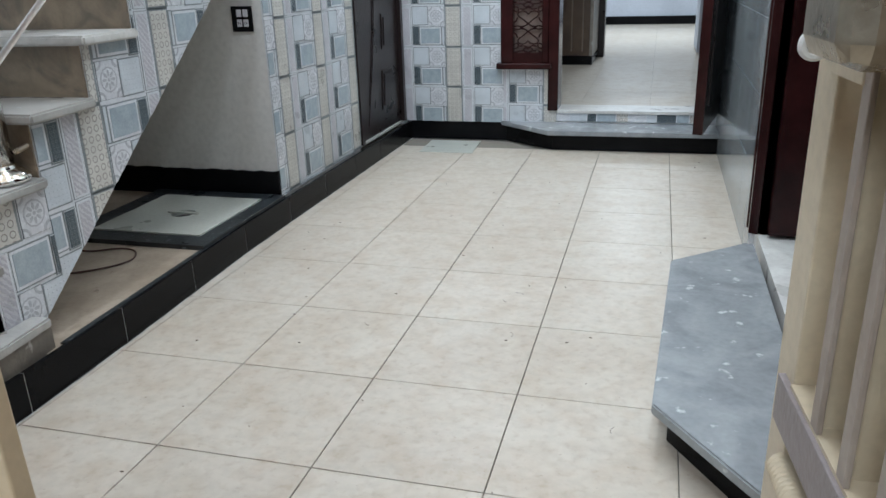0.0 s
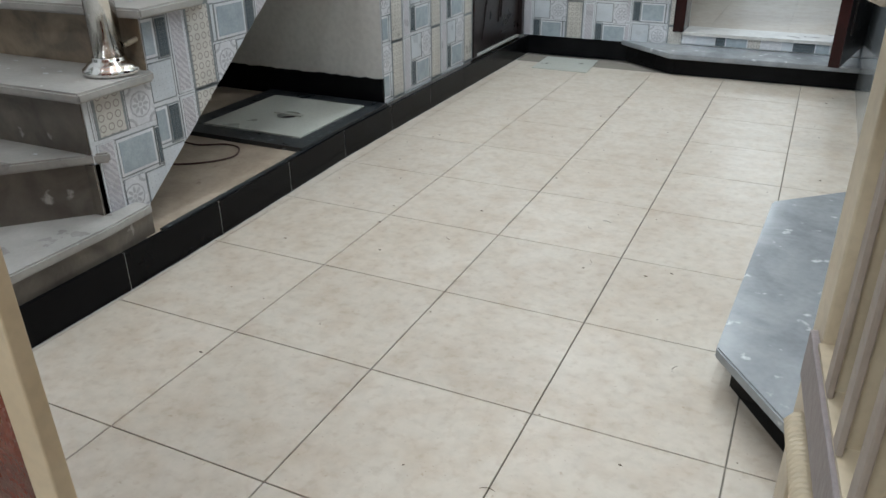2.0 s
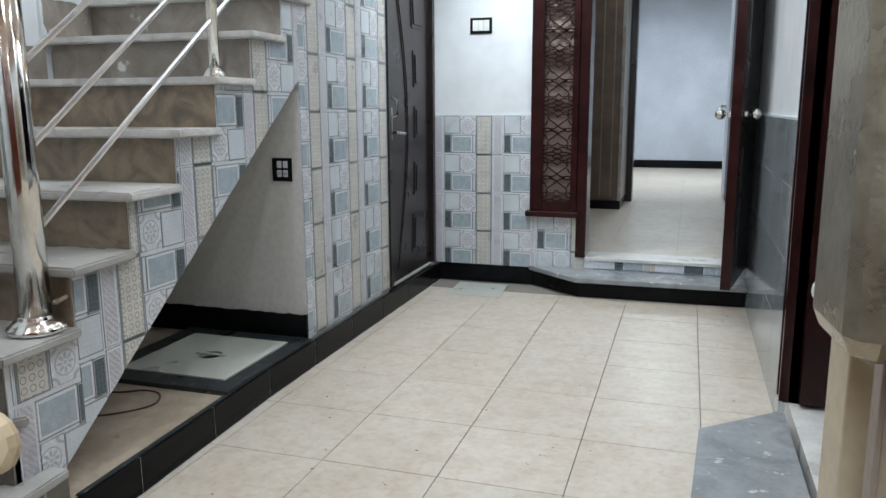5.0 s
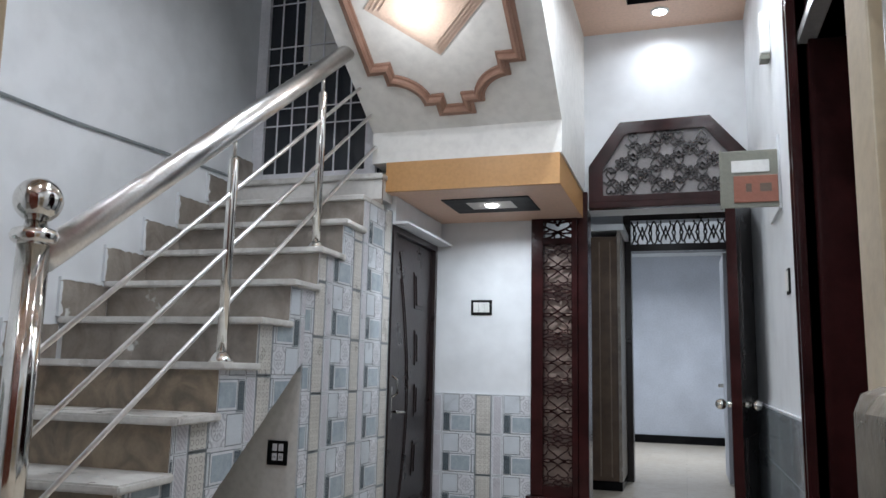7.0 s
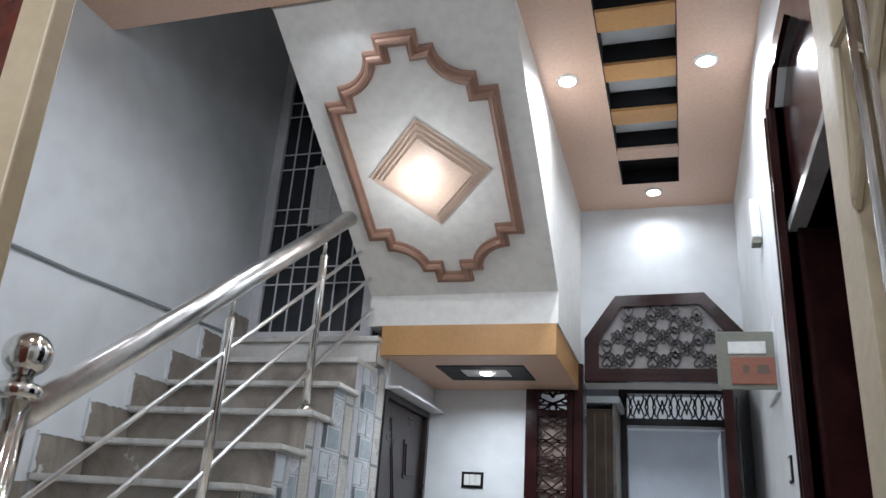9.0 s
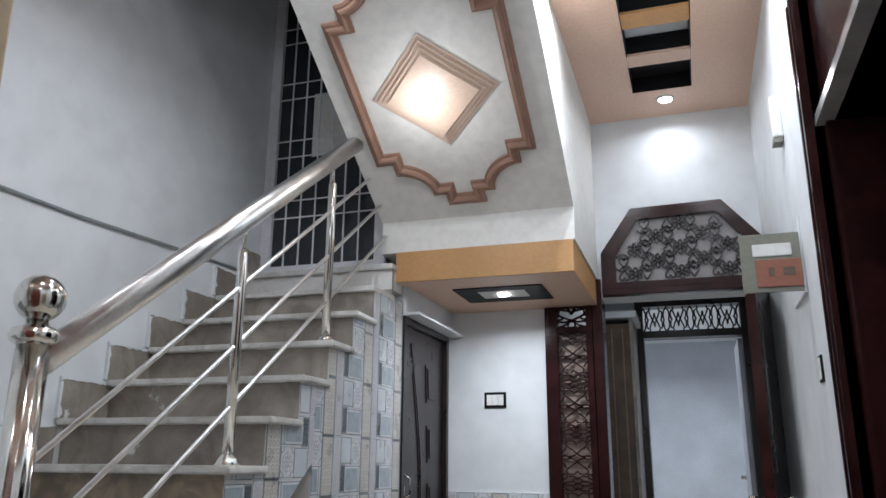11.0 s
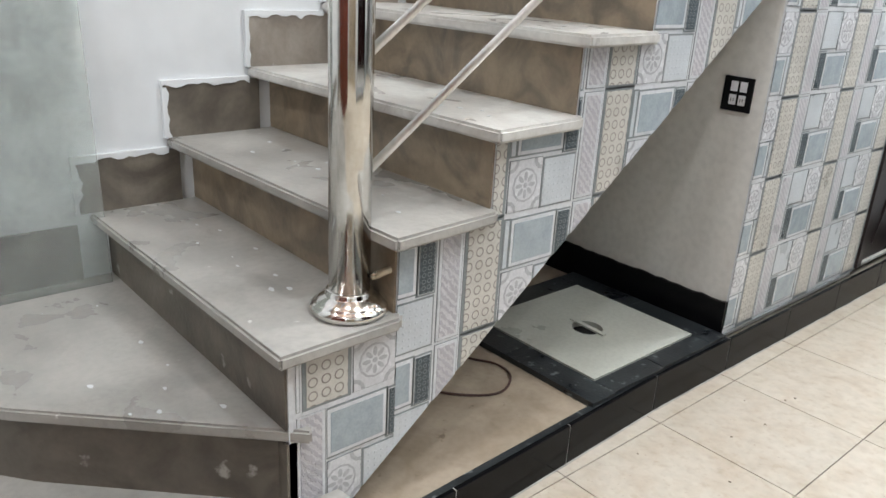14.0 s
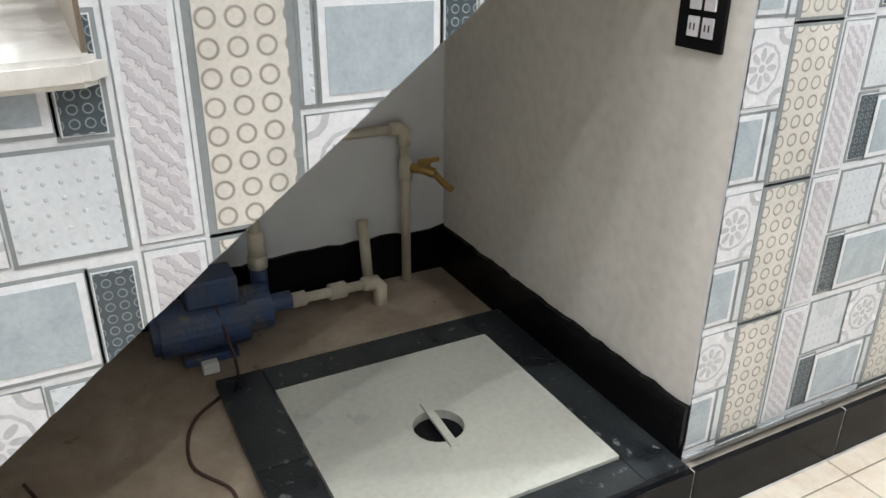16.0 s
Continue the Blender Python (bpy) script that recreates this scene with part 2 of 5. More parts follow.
M["tline"] = mat("mid_grey_glaze", (0.25, 0.275, 0.285), 0.3, fine=120, bump=0.004, coords="World")
M["tblue"] = mat("blue_grey_glaze", (0.41, 0.47, 0.51), 0.16, c2=(0.34, 0.395, 0.44), scale=30, fine=150, bump=0.004, coords="World")
M["tlight"] = mat("pale_blue_glaze", (0.56, 0.61, 0.64), 0.16, fine=150, bump=0.004, coords="World")
M["tbeige"] = figured("beige_ring_glaze", (0.64, 0.62, 0.575), (0.24, 0.21, 0.185), 0.0295)
M["tdark"] = figured("dark_hatched_glaze", (0.065, 0.085, 0.10), (0.24, 0.29, 0.31), 0.014)
M["tfloral"] = mat("pale_figured_glaze", (0.69, 0.70, 0.73), 0.25, c2=(0.64, 0.65, 0.68), scale=60, fine=150, bump=0.006, coords="World")
M["rosette"] = mat("grey_rosette_glaze", (0.42, 0.43, 0.46), 0.25, c2=(0.50, 0.51, 0.54), scale=60, fine=150, bump=0.004, coords="World")
M["tstrip"] = figured("pale_scroll_glaze", (0.62, 0.61, 0.64), (0.45, 0.44, 0.48), 0.02, "hatch")
M["mould"] = mat("pink_brown_paint", (0.33, 0.19, 0.135), 0.45, c2=(0.27, 0.15, 0.105), scale=14, fine=120, bump=0.02, coords="World")
M["peach2"] = mat("pale_peach_paint", (0.66, 0.50, 0.40), 0.45, c2=(0.62, 0.46, 0.36), scale=10, fine=80, bump=0.01, coords="World")
M["screenback"] = mat("brown_board", (0.34, 0.26, 0.22), 0.35, c2=(0.27, 0.20, 0.165), scale=6, fine=60)
M["archback"] = mat("mauve_grey_board", (0.28, 0.26, 0.26), 0.5, scale=6, fine=60)
M["bluewall"] = mat("pale_blue_emulsion", (0.56, 0.59, 0.66), 0.55, scale=2, fine=40, coords="World")
M["wood"] = mat("brown_wood", (0.13, 0.085, 0.055), 0.35, c2=(0.08, 0.05, 0.035), scale=8, fine=60, coords="World")
M["woodlight"] = mat("light_brown_wood", (0.24, 0.17, 0.12), 0.35, scale=8, fine=60)
M["redwood"] = mat("red_brown_varnish", (0.17, 0.035, 0.016), 0.25, c2=(0.07, 0.016, 0.010), scale=9, fine=50, coords="World", dist=2.5)
M["chromewhite"] = mat("pale_shiny_metal", (0.75, 0.75, 0.76), 0.2, 0.6, bump=0.0)
M["blue"] = mat("blue_pump_paint", (0.04, 0.08, 0.20), 0.45, c2=(0.07, 0.09, 0.14), scale=16, fine=90, stain=((0.2, 0.18, 0.15), 12, 0.62))
M["redcable"] = mat("dark_red_cable", (0.075, 0.035, 0.028), 0.5)
M["brass"] = mat("worn_brass", (0.50, 0.33, 0.12), 0.35, 0.7, scale=40)
M["terracotta"] = mat("orange_brown_card", (0.28, 0.10, 0.06), 0.5)
M["greengrey"] = mat("green_grey_metal", (0.21, 0.21, 0.17), 0.45)
M["steelworn"] = mat("worn_steel", (0.50, 0.44, 0.35), 0.28, 0.9, c2=(0.28, 0.23, 0.17), scale=14, fine=90, bump=0.01)
M["glass"] = mat("dusty_green_glass", (0.88, 0.92, 0.90), 0.12, bump=0.0)
M["glass"].node_tree.nodes["Principled BSDF"].inputs["Transmission Weight"].default_value = 0.85
M["glass"].node_tree.nodes["Principled BSDF"].inputs["IOR"].default_value = 1.2
M["tlight"] = figured("pale_blue_dotted_glaze", (0.62, 0.66, 0.70), (0.48, 0.52, 0.56), 0.016, "dots")
M["lit"] = glow("lamp_diffuser", (1, 0.98, 0.95), 25)


# ---- helpers ----
def thing(name, loc, label, category, group=""):
    ob = new(name)
    ob.empty_display_size = 0.05
    ob.location = loc
    ob["base"] = 1
    return tagged(ob, label, category, group)


def part(name, bm, material, parent=None, label="", smooth=False):
    me = bpy.data.meshes.new(name)
    bm.normal_update()
    bm.to_mesh(me)
    bm.free()
    me.materials.append(M[material])
    if smooth:
        me.shade_smooth()
    ob = new(name, me)
    if parent:
        ob.parent = parent
        if parent.type == "EMPTY":
            ob.matrix_parent_inverse = Matrix.Translation(-parent.location)
    if label:
        ob["label"] = label
    return ob


def structure(name, bm, material, label="", smooth=False):
    ob = part(name, bm, material, None, label, smooth)
    ob["kind"] = "structure"
    return ob


def box(x0, x1, y0, y1, z0, z1, bev=0.0, bm=None):
    bm = bm or bmesh.new()
    v = [bm.verts.new(p) for p in ((x0, y0, z0), (x1, y0, z0), (x1, y1, z0), (x0, y1, z0), (x0, y0, z1), (x1, y0, z1), (x1, y1, z1), (x0, y1, z1))]
    f = [bm.faces.new([v[i] for i in q]) for q in ((3, 2, 1, 0), (4, 5, 6, 7), (0, 1, 5, 4), (1, 2, 6, 5), (2, 3, 7, 6), (3, 0, 4, 7))]
    if bev:
        es = {e for q in f for e in q.edges}
        bmesh.ops.bevel(bm, geom=list(es), offset=bev, segments=2, affect="EDGES", profile=0.5)
    return bm


def prism(pts, axis, a, b, bm=None, bev=0.0):
    """A polygon, in the two other axes in order, carried along the axis from a to b."""
    bm = bm or bmesh.new()

    def at(p, t):
        c = list(p)
        c.insert(axis, t)
        return bm.verts.new(c)
    lo, hi = [at(p, a) for p in pts], [at(p, b) for p in pts]
    n = len(pts)
    fs = [bm.faces.new(lo[::-1]), bm.faces.new(hi)]
    fs += [bm.faces.new((lo[i], lo[(i + 1) % n], hi[(i + 1) % n], hi[i])) for i in range(n)]
    bmesh.ops.recalc_face_normals(bm, faces=fs)
    if bev:
        bmesh.ops.bevel(bm, geom=list({e for f in fs for e in f.edges}), offset=bev, segments=2, affect="EDGES")
    return bm


def rod(p, q, r, n=16, bm=None, r2=None, caps=True):
    bm = bm or bmesh.new()
    p, q = Vector(p), Vector(q)
    d = (q - p).normalized()
    u = d.orthogonal().normalized()
    w = d.cross(u)
    r2 = r if r2 is None else r2
    a = [bm.verts.new(p + (u * math.cos(t) + w * math.sin(t)) * r) for t in [2 * math.pi * i / n for i in range(n)]]
    b = [bm.verts.new(q + (u * math.cos(t) + w * math.sin(t)) * r2) for t in [2 * math.pi * i / n for i in range(n)]]
    for i in range(n):
        bm.faces.new((a[i], a[(i + 1) % n], b[(i + 1) % n], b[i]))
    if caps:
        bm.faces.new(a[::-1])
        bm.faces.new(b)
    return bm


def lathe(x, y, profile, n=32, flute=0.0, flutes=0, bm=None):
    """Turns (radius, z) pairs about a vertical line."""
    bm = bm or bmesh.new()
    rings = []
    for r, z in profile:
        rings.append([bm.verts.new((x + math.cos(t) * r * (1 - flute * abs(math.sin(t * flutes / 2))), y + math.sin(t) * r * (1 - flute * abs(math.sin(t * flutes / 2))), z)) for t in [2 * math.pi * i / n for i in range(n)]])
    for a, b in zip(rings, rings[1:]):
        for i in range(n):
            bm.faces.new((a[i], a[(i + 1) % n], b[(i + 1) % n], b[i]))
    bm.faces.new(rings[0][::-1])
    bm.faces.new(rings[-1])
    return bm


def tube(path, r, n=8, bm=None, closed=False):
    """A round bar along a path of points."""
    bm = bm or bmesh.new()
    path = [Vector(p) for p in path]
    rings, m = [], len(path)
    up = None
    for i, p in enumerate(path):
        a = path[(i - 1) % m] if closed or i else p
        b = path[(i + 1) % m] if closed or i < m - 1 else p
        d = (b - a).normalized()
        up = d.orthogonal().normalized() if up is None else (up - d * up.dot(d)).normalized()
        w = d.cross(up)
        rings.append([bm.verts.new(p + (up * math.cos(t) + w * math.sin(t)) * r) for t in [2 * math.pi * k / n for k in range(n)]])
    pairs = list(zip(rings, rings[1:] + rings[:1])) if closed else list(zip(rings, rings[1:]))
    for a, b in pairs:
        for i in range(n):
            bm.faces.new((a[i], a[(i + 1) % n], b[(i + 1) % n], b[i]))
    if not closed:
        bm.faces.new(rings[0][::-1])
        bm.faces.new(rings[-1])
    return bm


# ---- structure ----
T = 0.20
structure("floor", box(LW - T, RW + T, -5.2, BW + T, -0.12, -0.006), "grout", "grey grouted bed under beige floor tiles")
# left wall, back wall, right wall with its doorway
structure("wall_west", box(LW - T, LW, -5.2, BW + T, -0.006, 4.7), "wall", "white painted plaster wall beside the stairs")
structure("wall_north_left", box(LW, 0.66, BW, BW + T, -0.006, CZ + 0.2), "wall", "white painted plaster wall beside the carved screen")
structure("wall_north_low", box(0.66, 0.985, BW, BW + T, -0.006, 0.49), "wall", "low wall under the carved screen")
structure("wall_north_top", box(0.66, RW, BW, BW + T, 2.30, CZ + 0.2), "wall", "white painted plaster wall over the inner doorway")
structure("wall_north_sill", box(0.985, RW, BW, BW + T, -0.006, 0.185), "wall", "plaster step under the inner doorway")
structure("wall_north_jamb", box(1.86, RW, BW, BW + T, 0.185, 2.30), "wall", "narrow plaster jamb beside the dark inner door")
DY0, DY1, DZ = -0.47, 0.64, 2.50
structure("wall_east_far", box(RW, RW + T, DY1, BW + T, -0.006, CZ + 0.2), "wall", "white painted plaster wall over a tiled dado")
structure("wall_east_near", box(RW, RW + T, -5.2, DY0, -0.006, CZ + 0.2), "wall", "white painted plaster wall by the gate")
structure("wall_east_head", prism([(DY0, CZ + 0.2), (DY0, DZ), (0.10, 2.98), (0.46, 3.01), (DY1, 2.95), (DY1, CZ + 0.2)], 0, RW, RW + T), "wall", "white painted plaster over the tall doorway")
structure("wall_east_sill", box(RW, RW + T, DY0, DY1, -0.006, 0.135), "marble", "white marble door sill")
structure("wall_south", box(LW, RW, -5.4, -5.2, -0.006, CZ), "niche", "plain plaster wall across the lane")
# ceiling: front field, strip over the hall; holes are built round
def ceiling():
    bm = box(LW, RW, -5.2, -2.0, CZ, CZ + 0.12)
    sx0, sx1 = 1.28, 1.63
    box(LW, -0.87, -2.0, 0.30, CZ, CZ + 0.12, bm=bm)
    box(-0.87, 0.10, 0.05, 0.30, CZ, CZ + 0.12, bm=bm)
    box(-0.87, 0.10, -2.0, -1.7, CZ, CZ + 0.12, bm=bm)
    box(0.10, sx0, -2.0, 0.30, CZ, CZ + 0.12, bm=bm)
    box(0.97, sx0, 0.30, BW, CZ, CZ + 0.12, bm=bm)
    box(sx1, RW, -2.0, BW, CZ, CZ + 0.12, bm=bm)
    box(sx0, sx1, 2.38, BW, CZ, CZ + 0.12, bm=bm)
    return bm
structure("ceiling", ceiling(), "ceil", "peach painted board ceiling with long recessed slots")
structure("ceiling_recess", box(1.2, 1.68, -2.0, 2.45, CZ + 0.125, CZ + 0.165, bm=box(-0.9, 0.2, -2.0, 0.2, CZ + 0.2, CZ + 0.24)), "wall", "grey painted back of the ceiling slots")
structure("stairwell_top", box(LW, 0.97, 0.30, BW + T, 4.6, 4.7), "niche", "plaster underside over the stairwell")
structure("stairwell_front", box(LW, 1.0, 0.20, 0.30, CZ + 0.13, 4.6), "niche", "plaster wall over the ceiling edge")
# flight over the hall
SL = [(1.78, 2.60), (0.32, 3.50), (0.32, 4.55), (1.95, 3.55), (2.76, 3.55), (2.76, 2.42), (1.78, 2.42)]
structure("upper_flight", prism(SL, 0, -0.12, 0.97), "slope", "white plastered underside of the upper flight")
structure("landing_soffit", box(-0.03, 0.96, 1.775, BW, 2.25, 2.42), "orange", "ochre painted box under the landing")
structure("landing", box(LW, -0.03, 1.72, 2.9, 2.20, 2.31), "niche", "plaster landing slab")


def floor_tiles():
    base = bpy.data.objects["floor"]
    w, d = 0.405, 0.416
    x0, y0 = 1.281 - 0.405 * 4, 0.006 - 0.416 * 7
    for i in range(6):
        for j in range(13):
            xa, xb = max(0.0, x0 + i * w), min(RW, x0 + (i + 1) * w)
            ya, yb = y0 + j * d, min(BW, y0 + (j + 1) * d)
            if xb - xa < 0.02 or yb - ya < 0.02:
                continue
            part("floor_tile", box(xa + 0.0014, xb - 0.0014, ya + 0.0014, yb - 0.0014, -0.006, 0.0, 0.0016), "floor", base)


def curb():
    c = structure("curb", prism([(LW, -2.0), (0.045, -2.0), (0.045, -0.60), (0.0, 0.50), (0.0, 0.9), (LW, 0.9)], 2, -0.006, 0.10, bm=box(LW, -0.02, 0.9, BW, -0.006, 0.09)), "grout", "raised ledge below the stairs")
    y = -2.0
    while y < BW - 0.02:
        y2 = min(y + 0.41, BW)
        part("skirting_tile", box(-0.001, 0.012, y + 0.0015, y2 - 0.0015, 0.0, 0.117, 0.0012), "black", c)
        part("joint", box(-0.001, 0.0105, y2 - 0.0014, y2 + 0.0014, 0.0, 0.116), "plaster", c)
        part("grout_line", box(0.0121, 0.0165, y, min(y2, BW - 0.02), -0.004, 0.0008), "plaster", c)
        y = y2
    for a, b in ((-0.60, -0.20), (-0.20, 0.20), (0.20, 0.50), (0.50, 0.87)):
        part("dusty_edge", box(-0.020, -0.0012, a, b, 0.112, 0.1172), "blackdust", c)
    part("ledge_floor", box(LW, 0.0, -0.66, 0.50, 0.10, 0.112, bm=box(LW, 0.0, 0.50, 0.87, 0.10, 0.112)), "ledge", c, "brown beige ledge floor")
    # the face swings out a little towards the street
    for o in c.children:
        for v in o.data.vertices:
            if v.co.x > -0.05:
                v.co.x += 0.045 * min(1, max(0, (0.50 - v.co.y) / 1.1))


# ---- stairs ----
def stairs():
    st = structure("stairs", bmesh.new(), "niche", "marble staircase with brown risers and white treads")
    for k in range(-1, 12):
        z, y = tread_z(k), tread_y(k)
        ny = tread_y(k + 1) + 0.05
        lean = 1 if 1 < k < 5 else 0.4
        if k >= 1:
            t = prism([(LW, y - 0.045 * lean), (0.0, y - 0.010 * lean), (0.022 * lean, y - 0.008 * lean), (0.0, ny - 0.025), (-0.03, ny), (LW, ny)], 2, z - 0.028, z, bev=0.006) if k < 10 else box(LW, 0.0 - 0.02, y, ny, z - 0.028, z, 0.005)
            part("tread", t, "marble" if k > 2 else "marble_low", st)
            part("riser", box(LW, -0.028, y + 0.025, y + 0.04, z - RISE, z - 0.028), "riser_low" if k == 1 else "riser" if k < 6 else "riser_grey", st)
    z = tread_z(0)
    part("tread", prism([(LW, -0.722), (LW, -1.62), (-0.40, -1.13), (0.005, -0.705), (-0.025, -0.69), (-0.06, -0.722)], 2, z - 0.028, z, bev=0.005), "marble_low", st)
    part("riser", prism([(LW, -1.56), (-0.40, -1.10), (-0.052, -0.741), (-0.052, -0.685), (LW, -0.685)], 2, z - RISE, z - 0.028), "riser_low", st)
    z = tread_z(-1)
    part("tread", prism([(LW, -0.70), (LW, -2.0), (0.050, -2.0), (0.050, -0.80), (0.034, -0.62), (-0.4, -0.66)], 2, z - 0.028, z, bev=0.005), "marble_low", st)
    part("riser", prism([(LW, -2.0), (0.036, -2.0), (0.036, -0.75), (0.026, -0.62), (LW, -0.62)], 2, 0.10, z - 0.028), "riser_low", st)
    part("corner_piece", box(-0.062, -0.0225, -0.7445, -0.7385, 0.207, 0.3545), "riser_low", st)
    # stepped body behind the risers, down to the slanting soffit
    pts = []
    for k in range(1, 11):
        pts += [(tread_y(k) + 0.04, tread_z(k) - RISE - 0.001), (tread_y(k) + 0.04, tread_z(k) - 0.029)]
    pts[-1] = (tread_y(10) + 0.04, tread_z(10) - RISE - 0.001)
    pts += [(1.70, tread_z(10) - RISE - 0.001), (1.70, 1.92), (0.87, 1.285), (-0.62, 0.146), (-0.66, 0.146), (-0.66, tread_z(0))]
    part("stair_body", prism(pts, 0, LW, -0.052), "niche", st, "grey plastered underside")
    # wall skirting, one piece a step
    for k in range(1, 12):
        z, y = tread_z(k), tread_y(k)
        y -= 0.045 if k < 6 else 0.02
        h = 0.145 if k < 6 else 0.160
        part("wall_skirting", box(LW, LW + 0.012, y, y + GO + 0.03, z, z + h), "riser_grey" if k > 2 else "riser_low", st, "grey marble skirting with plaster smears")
        r = random.Random(40 + k)
        n = 16
        edge = [(y + GO * i / n, z + h - max(0.002, (0.007 if k < 5 else 0.003) + 0.006 * math.sin(i * 1.3 + k) * math.sin(i * 0.45 + 2 * k) + r.gauss(0, 0.002))) for i in range(n + 1)]
        part("plaster_edge", prism([(y - 0.008, z + h - 0.01)] + edge + [(y + GO, z + h + 0.008), (y - 0.008, z + h + 0.008)], 0, LW, LW + 0.0155), "wall", st, "white plaster smeared over the skirting's edge")
        side = [(y + abs(r.gauss(0.005, 0.006)) + 0.001, z + h * 0.93 * i / 8) for i in range(9)]
        part("plaster_edge", prism([(y - 0.007, z)] + side + [(y - 0.007, z + h * 0.93)], 0, LW, LW + 0.0150), "wall", st)
    part("wall_skirting", box(LW, LW + 0.012, -2.0, -0.82, tread_z(0), tread_z(0) + 0.15), "riser_low", st)
    return st


floor_tiles()
curb()
stairs()
structure("closet_wall", box(-0.15, -0.03, 0.87, 1.88, 0.10, 1.24), "niche", "grey plaster wall between niche and closet")
structure("niche_side", box(LW, -0.15, 0.87, 0.95, 0.10, 1.62), "niche", "grey painted side of the niche")
structure("closet_wall_top", prism([(0.87, 1.24), (1.88, 1.24), (1.88, 2.12), (1.76, 2.12)], 0, -0.15, -0.03), "wall", "plastered wall under the flight")
structure("niche_cap", box(LW, -0.15, 0.95, 1.9, 1.3, 1.36), "niche", "plaster over the store")
structure("closet_head", box(-0.15, -0.03, 1.88, BW, 2.09, 2.31), "wall", "white plaster over the closet door")


# ---- mosaic wall tiles ----
UNIT = [  # along, along, down, down, glaze
    (0.004, 0.104, 0.004, 0.112, "tlight"), (0.002, 0.044, 0.124, 0.236, "tdark"), (0.050, 0.192, 0.130, 0.238, "tblue"),
    (0.112, 0.212, 0.004, 0.118, "tfloral"), (0.226, 0.318, 0.006, 0.246, "tbeige"), (0.334, 0.396, 0.004, 0.248, "tstrip"),
    (0.200, 0.212, 0.130, 0.240, "tlight")]
TW, TH = 0.406, 0.254


def clip(poly, a, b, c):
    """The part of a polygon where a u + b v <= c."""
    out = []
    for (p, q) in zip(poly, poly[1:] + poly[:1]):
        dp, dq = a * p[0] + b * p[1] - c, a * q[0] + b * q[1] - c
        if dp <= 0:
            out.append(p)
        if dp * dq < 0:
            t = dp / (dp - dq)
            out.append((p[0] + (q[0] - p[0]) * t, p[1] + (q[1] - p[1]) * t))
    return out


def area(poly):
    return abs(sum(p[0] * q[1] - q[0] * p[1] for p, q in zip(poly, poly[1:] + poly[:1]))) / 2


def mosaic(parent, regions, axis, face, out, u0, top, turned=False):
    """Lays the tile unit over regions, each a box with half planes; face is the wall's plane, out its direction."""
    us = [c for r in regions for c in r[:2]]
    vs = [c for r in regions for c in r[2:4]]
    i0, i1 = math.floor((min(us) - u0) / TW) - 1, math.ceil((max(us) - u0) / TW) + 1
    j0, j1 = math.floor((top - max(vs)) / TH) - 1, math.ceil((top - min(vs)) / TH) + 1
    for i, j in itertools.product(range(i0, i1), range(j0, j1)):
        for a, b, c, d, g in UNIT:
            if turned:
                ua, ub, va, vb = u0 + i * TW - b, u0 + i * TW - a, top - j * TH + c, top - j * TH + d
            else:
                ua, ub, va, vb = u0 + i * TW + a, u0 + i * TW + b, top - j * TH - d, top - j * TH - c
            inset = {"tblue": 0.008, "tstrip": 0.007, "tdark": 0.0015}.get(g, 0.0)
            layers = [({"tbeige": 0.009, "tstrip": 0.002, "tfloral": 0.0015}.get(g, 0.0045), "tline", 0.0012), (0.0, "tbase" if inset else g, 0.0022)]
            if inset:
                layers.append((-inset, g, 0.0032))
            for grow, gl, dep in layers:
                for r in regions:
                    x0, x1, z0, z1 = max(ua - grow, r[0]), min(ub + grow, r[1]), max(va - grow, r[2]), min(vb + grow, r[3])
                    if x1 - x0 < 0.003 or z1 - z0 < 0.003:
                        continue
                    poly = [(x0, z0), (x1, z0), (x1, z1), (x0, z1)]
                    for h in r[4]:
                        poly = clip(poly, *h) if len(poly) > 2 else poly
                    if g == "tfloral" and gl == g:
                        cu, cv = (ua + ub) / 2, (va + vb) / 2
                        planes = list(r[4]) + [(-1, 0, -x0), (1, 0, x1), (0, -1, -z0), (0, 1, z1)]

                        def disc(u, v, ru, rv, a, dp, bm):
                            ros = [(u + ru * math.cos(q) * math.cos(a) - rv * math.sin(q) * math.sin(a), v + ru * math.cos(q) * math.sin(a) + rv * math.sin(q) * math.cos(a)) for q in [math.pi * m / 6 for m in range(12)]]
                            for h in planes:
                                ros = clip(ros, *h) if len(ros) > 2 else ros
                            if len(ros) > 2 and area(ros) > 4e-6:
                                prism(ros, axis, face, face + out * dp, bm)
                        dark, pale = bmesh.new(), bmesh.new()
                        disc(cu, cv, 0.039, 0.039, 0, 0.0026, dark)
                        disc(cu, cv, 0.034, 0.034, 0, 0.0029, pale)
                        for q in range(8):
                            a = math.pi * q / 4
                            disc(cu + 0.020 * math.cos(a), cv + 0.020 * math.sin(a), 0.0105, 0.0050, a, 0.0032, dark)
                        disc(cu, cv, 0.006, 0.006, 0, 0.0032, dark)
                        for p, q in ((ua, va), (ua, vb), (ub, va), (ub, vb)):
                            disc(p, q, 0.027, 0.027, 0, 0.0026, dark)
                            disc(p, q, 0.018, 0.018, 0, 0.0029, pale)
                        part("rosette", dark, "rosette", parent)
                        part("rosette_ground", pale, "tfloral", parent)
                    if len(poly) > 2 and area(poly) > 3e-5:
                        part("mosaic_tile" if gl == g else "tile_border", prism(poly, axis, face, face + out * dep), gl, parent)


SOFF = (0.765, -1.0, 0.765 * 0.87 - 1.285)   # below the slanting edge of the stair side


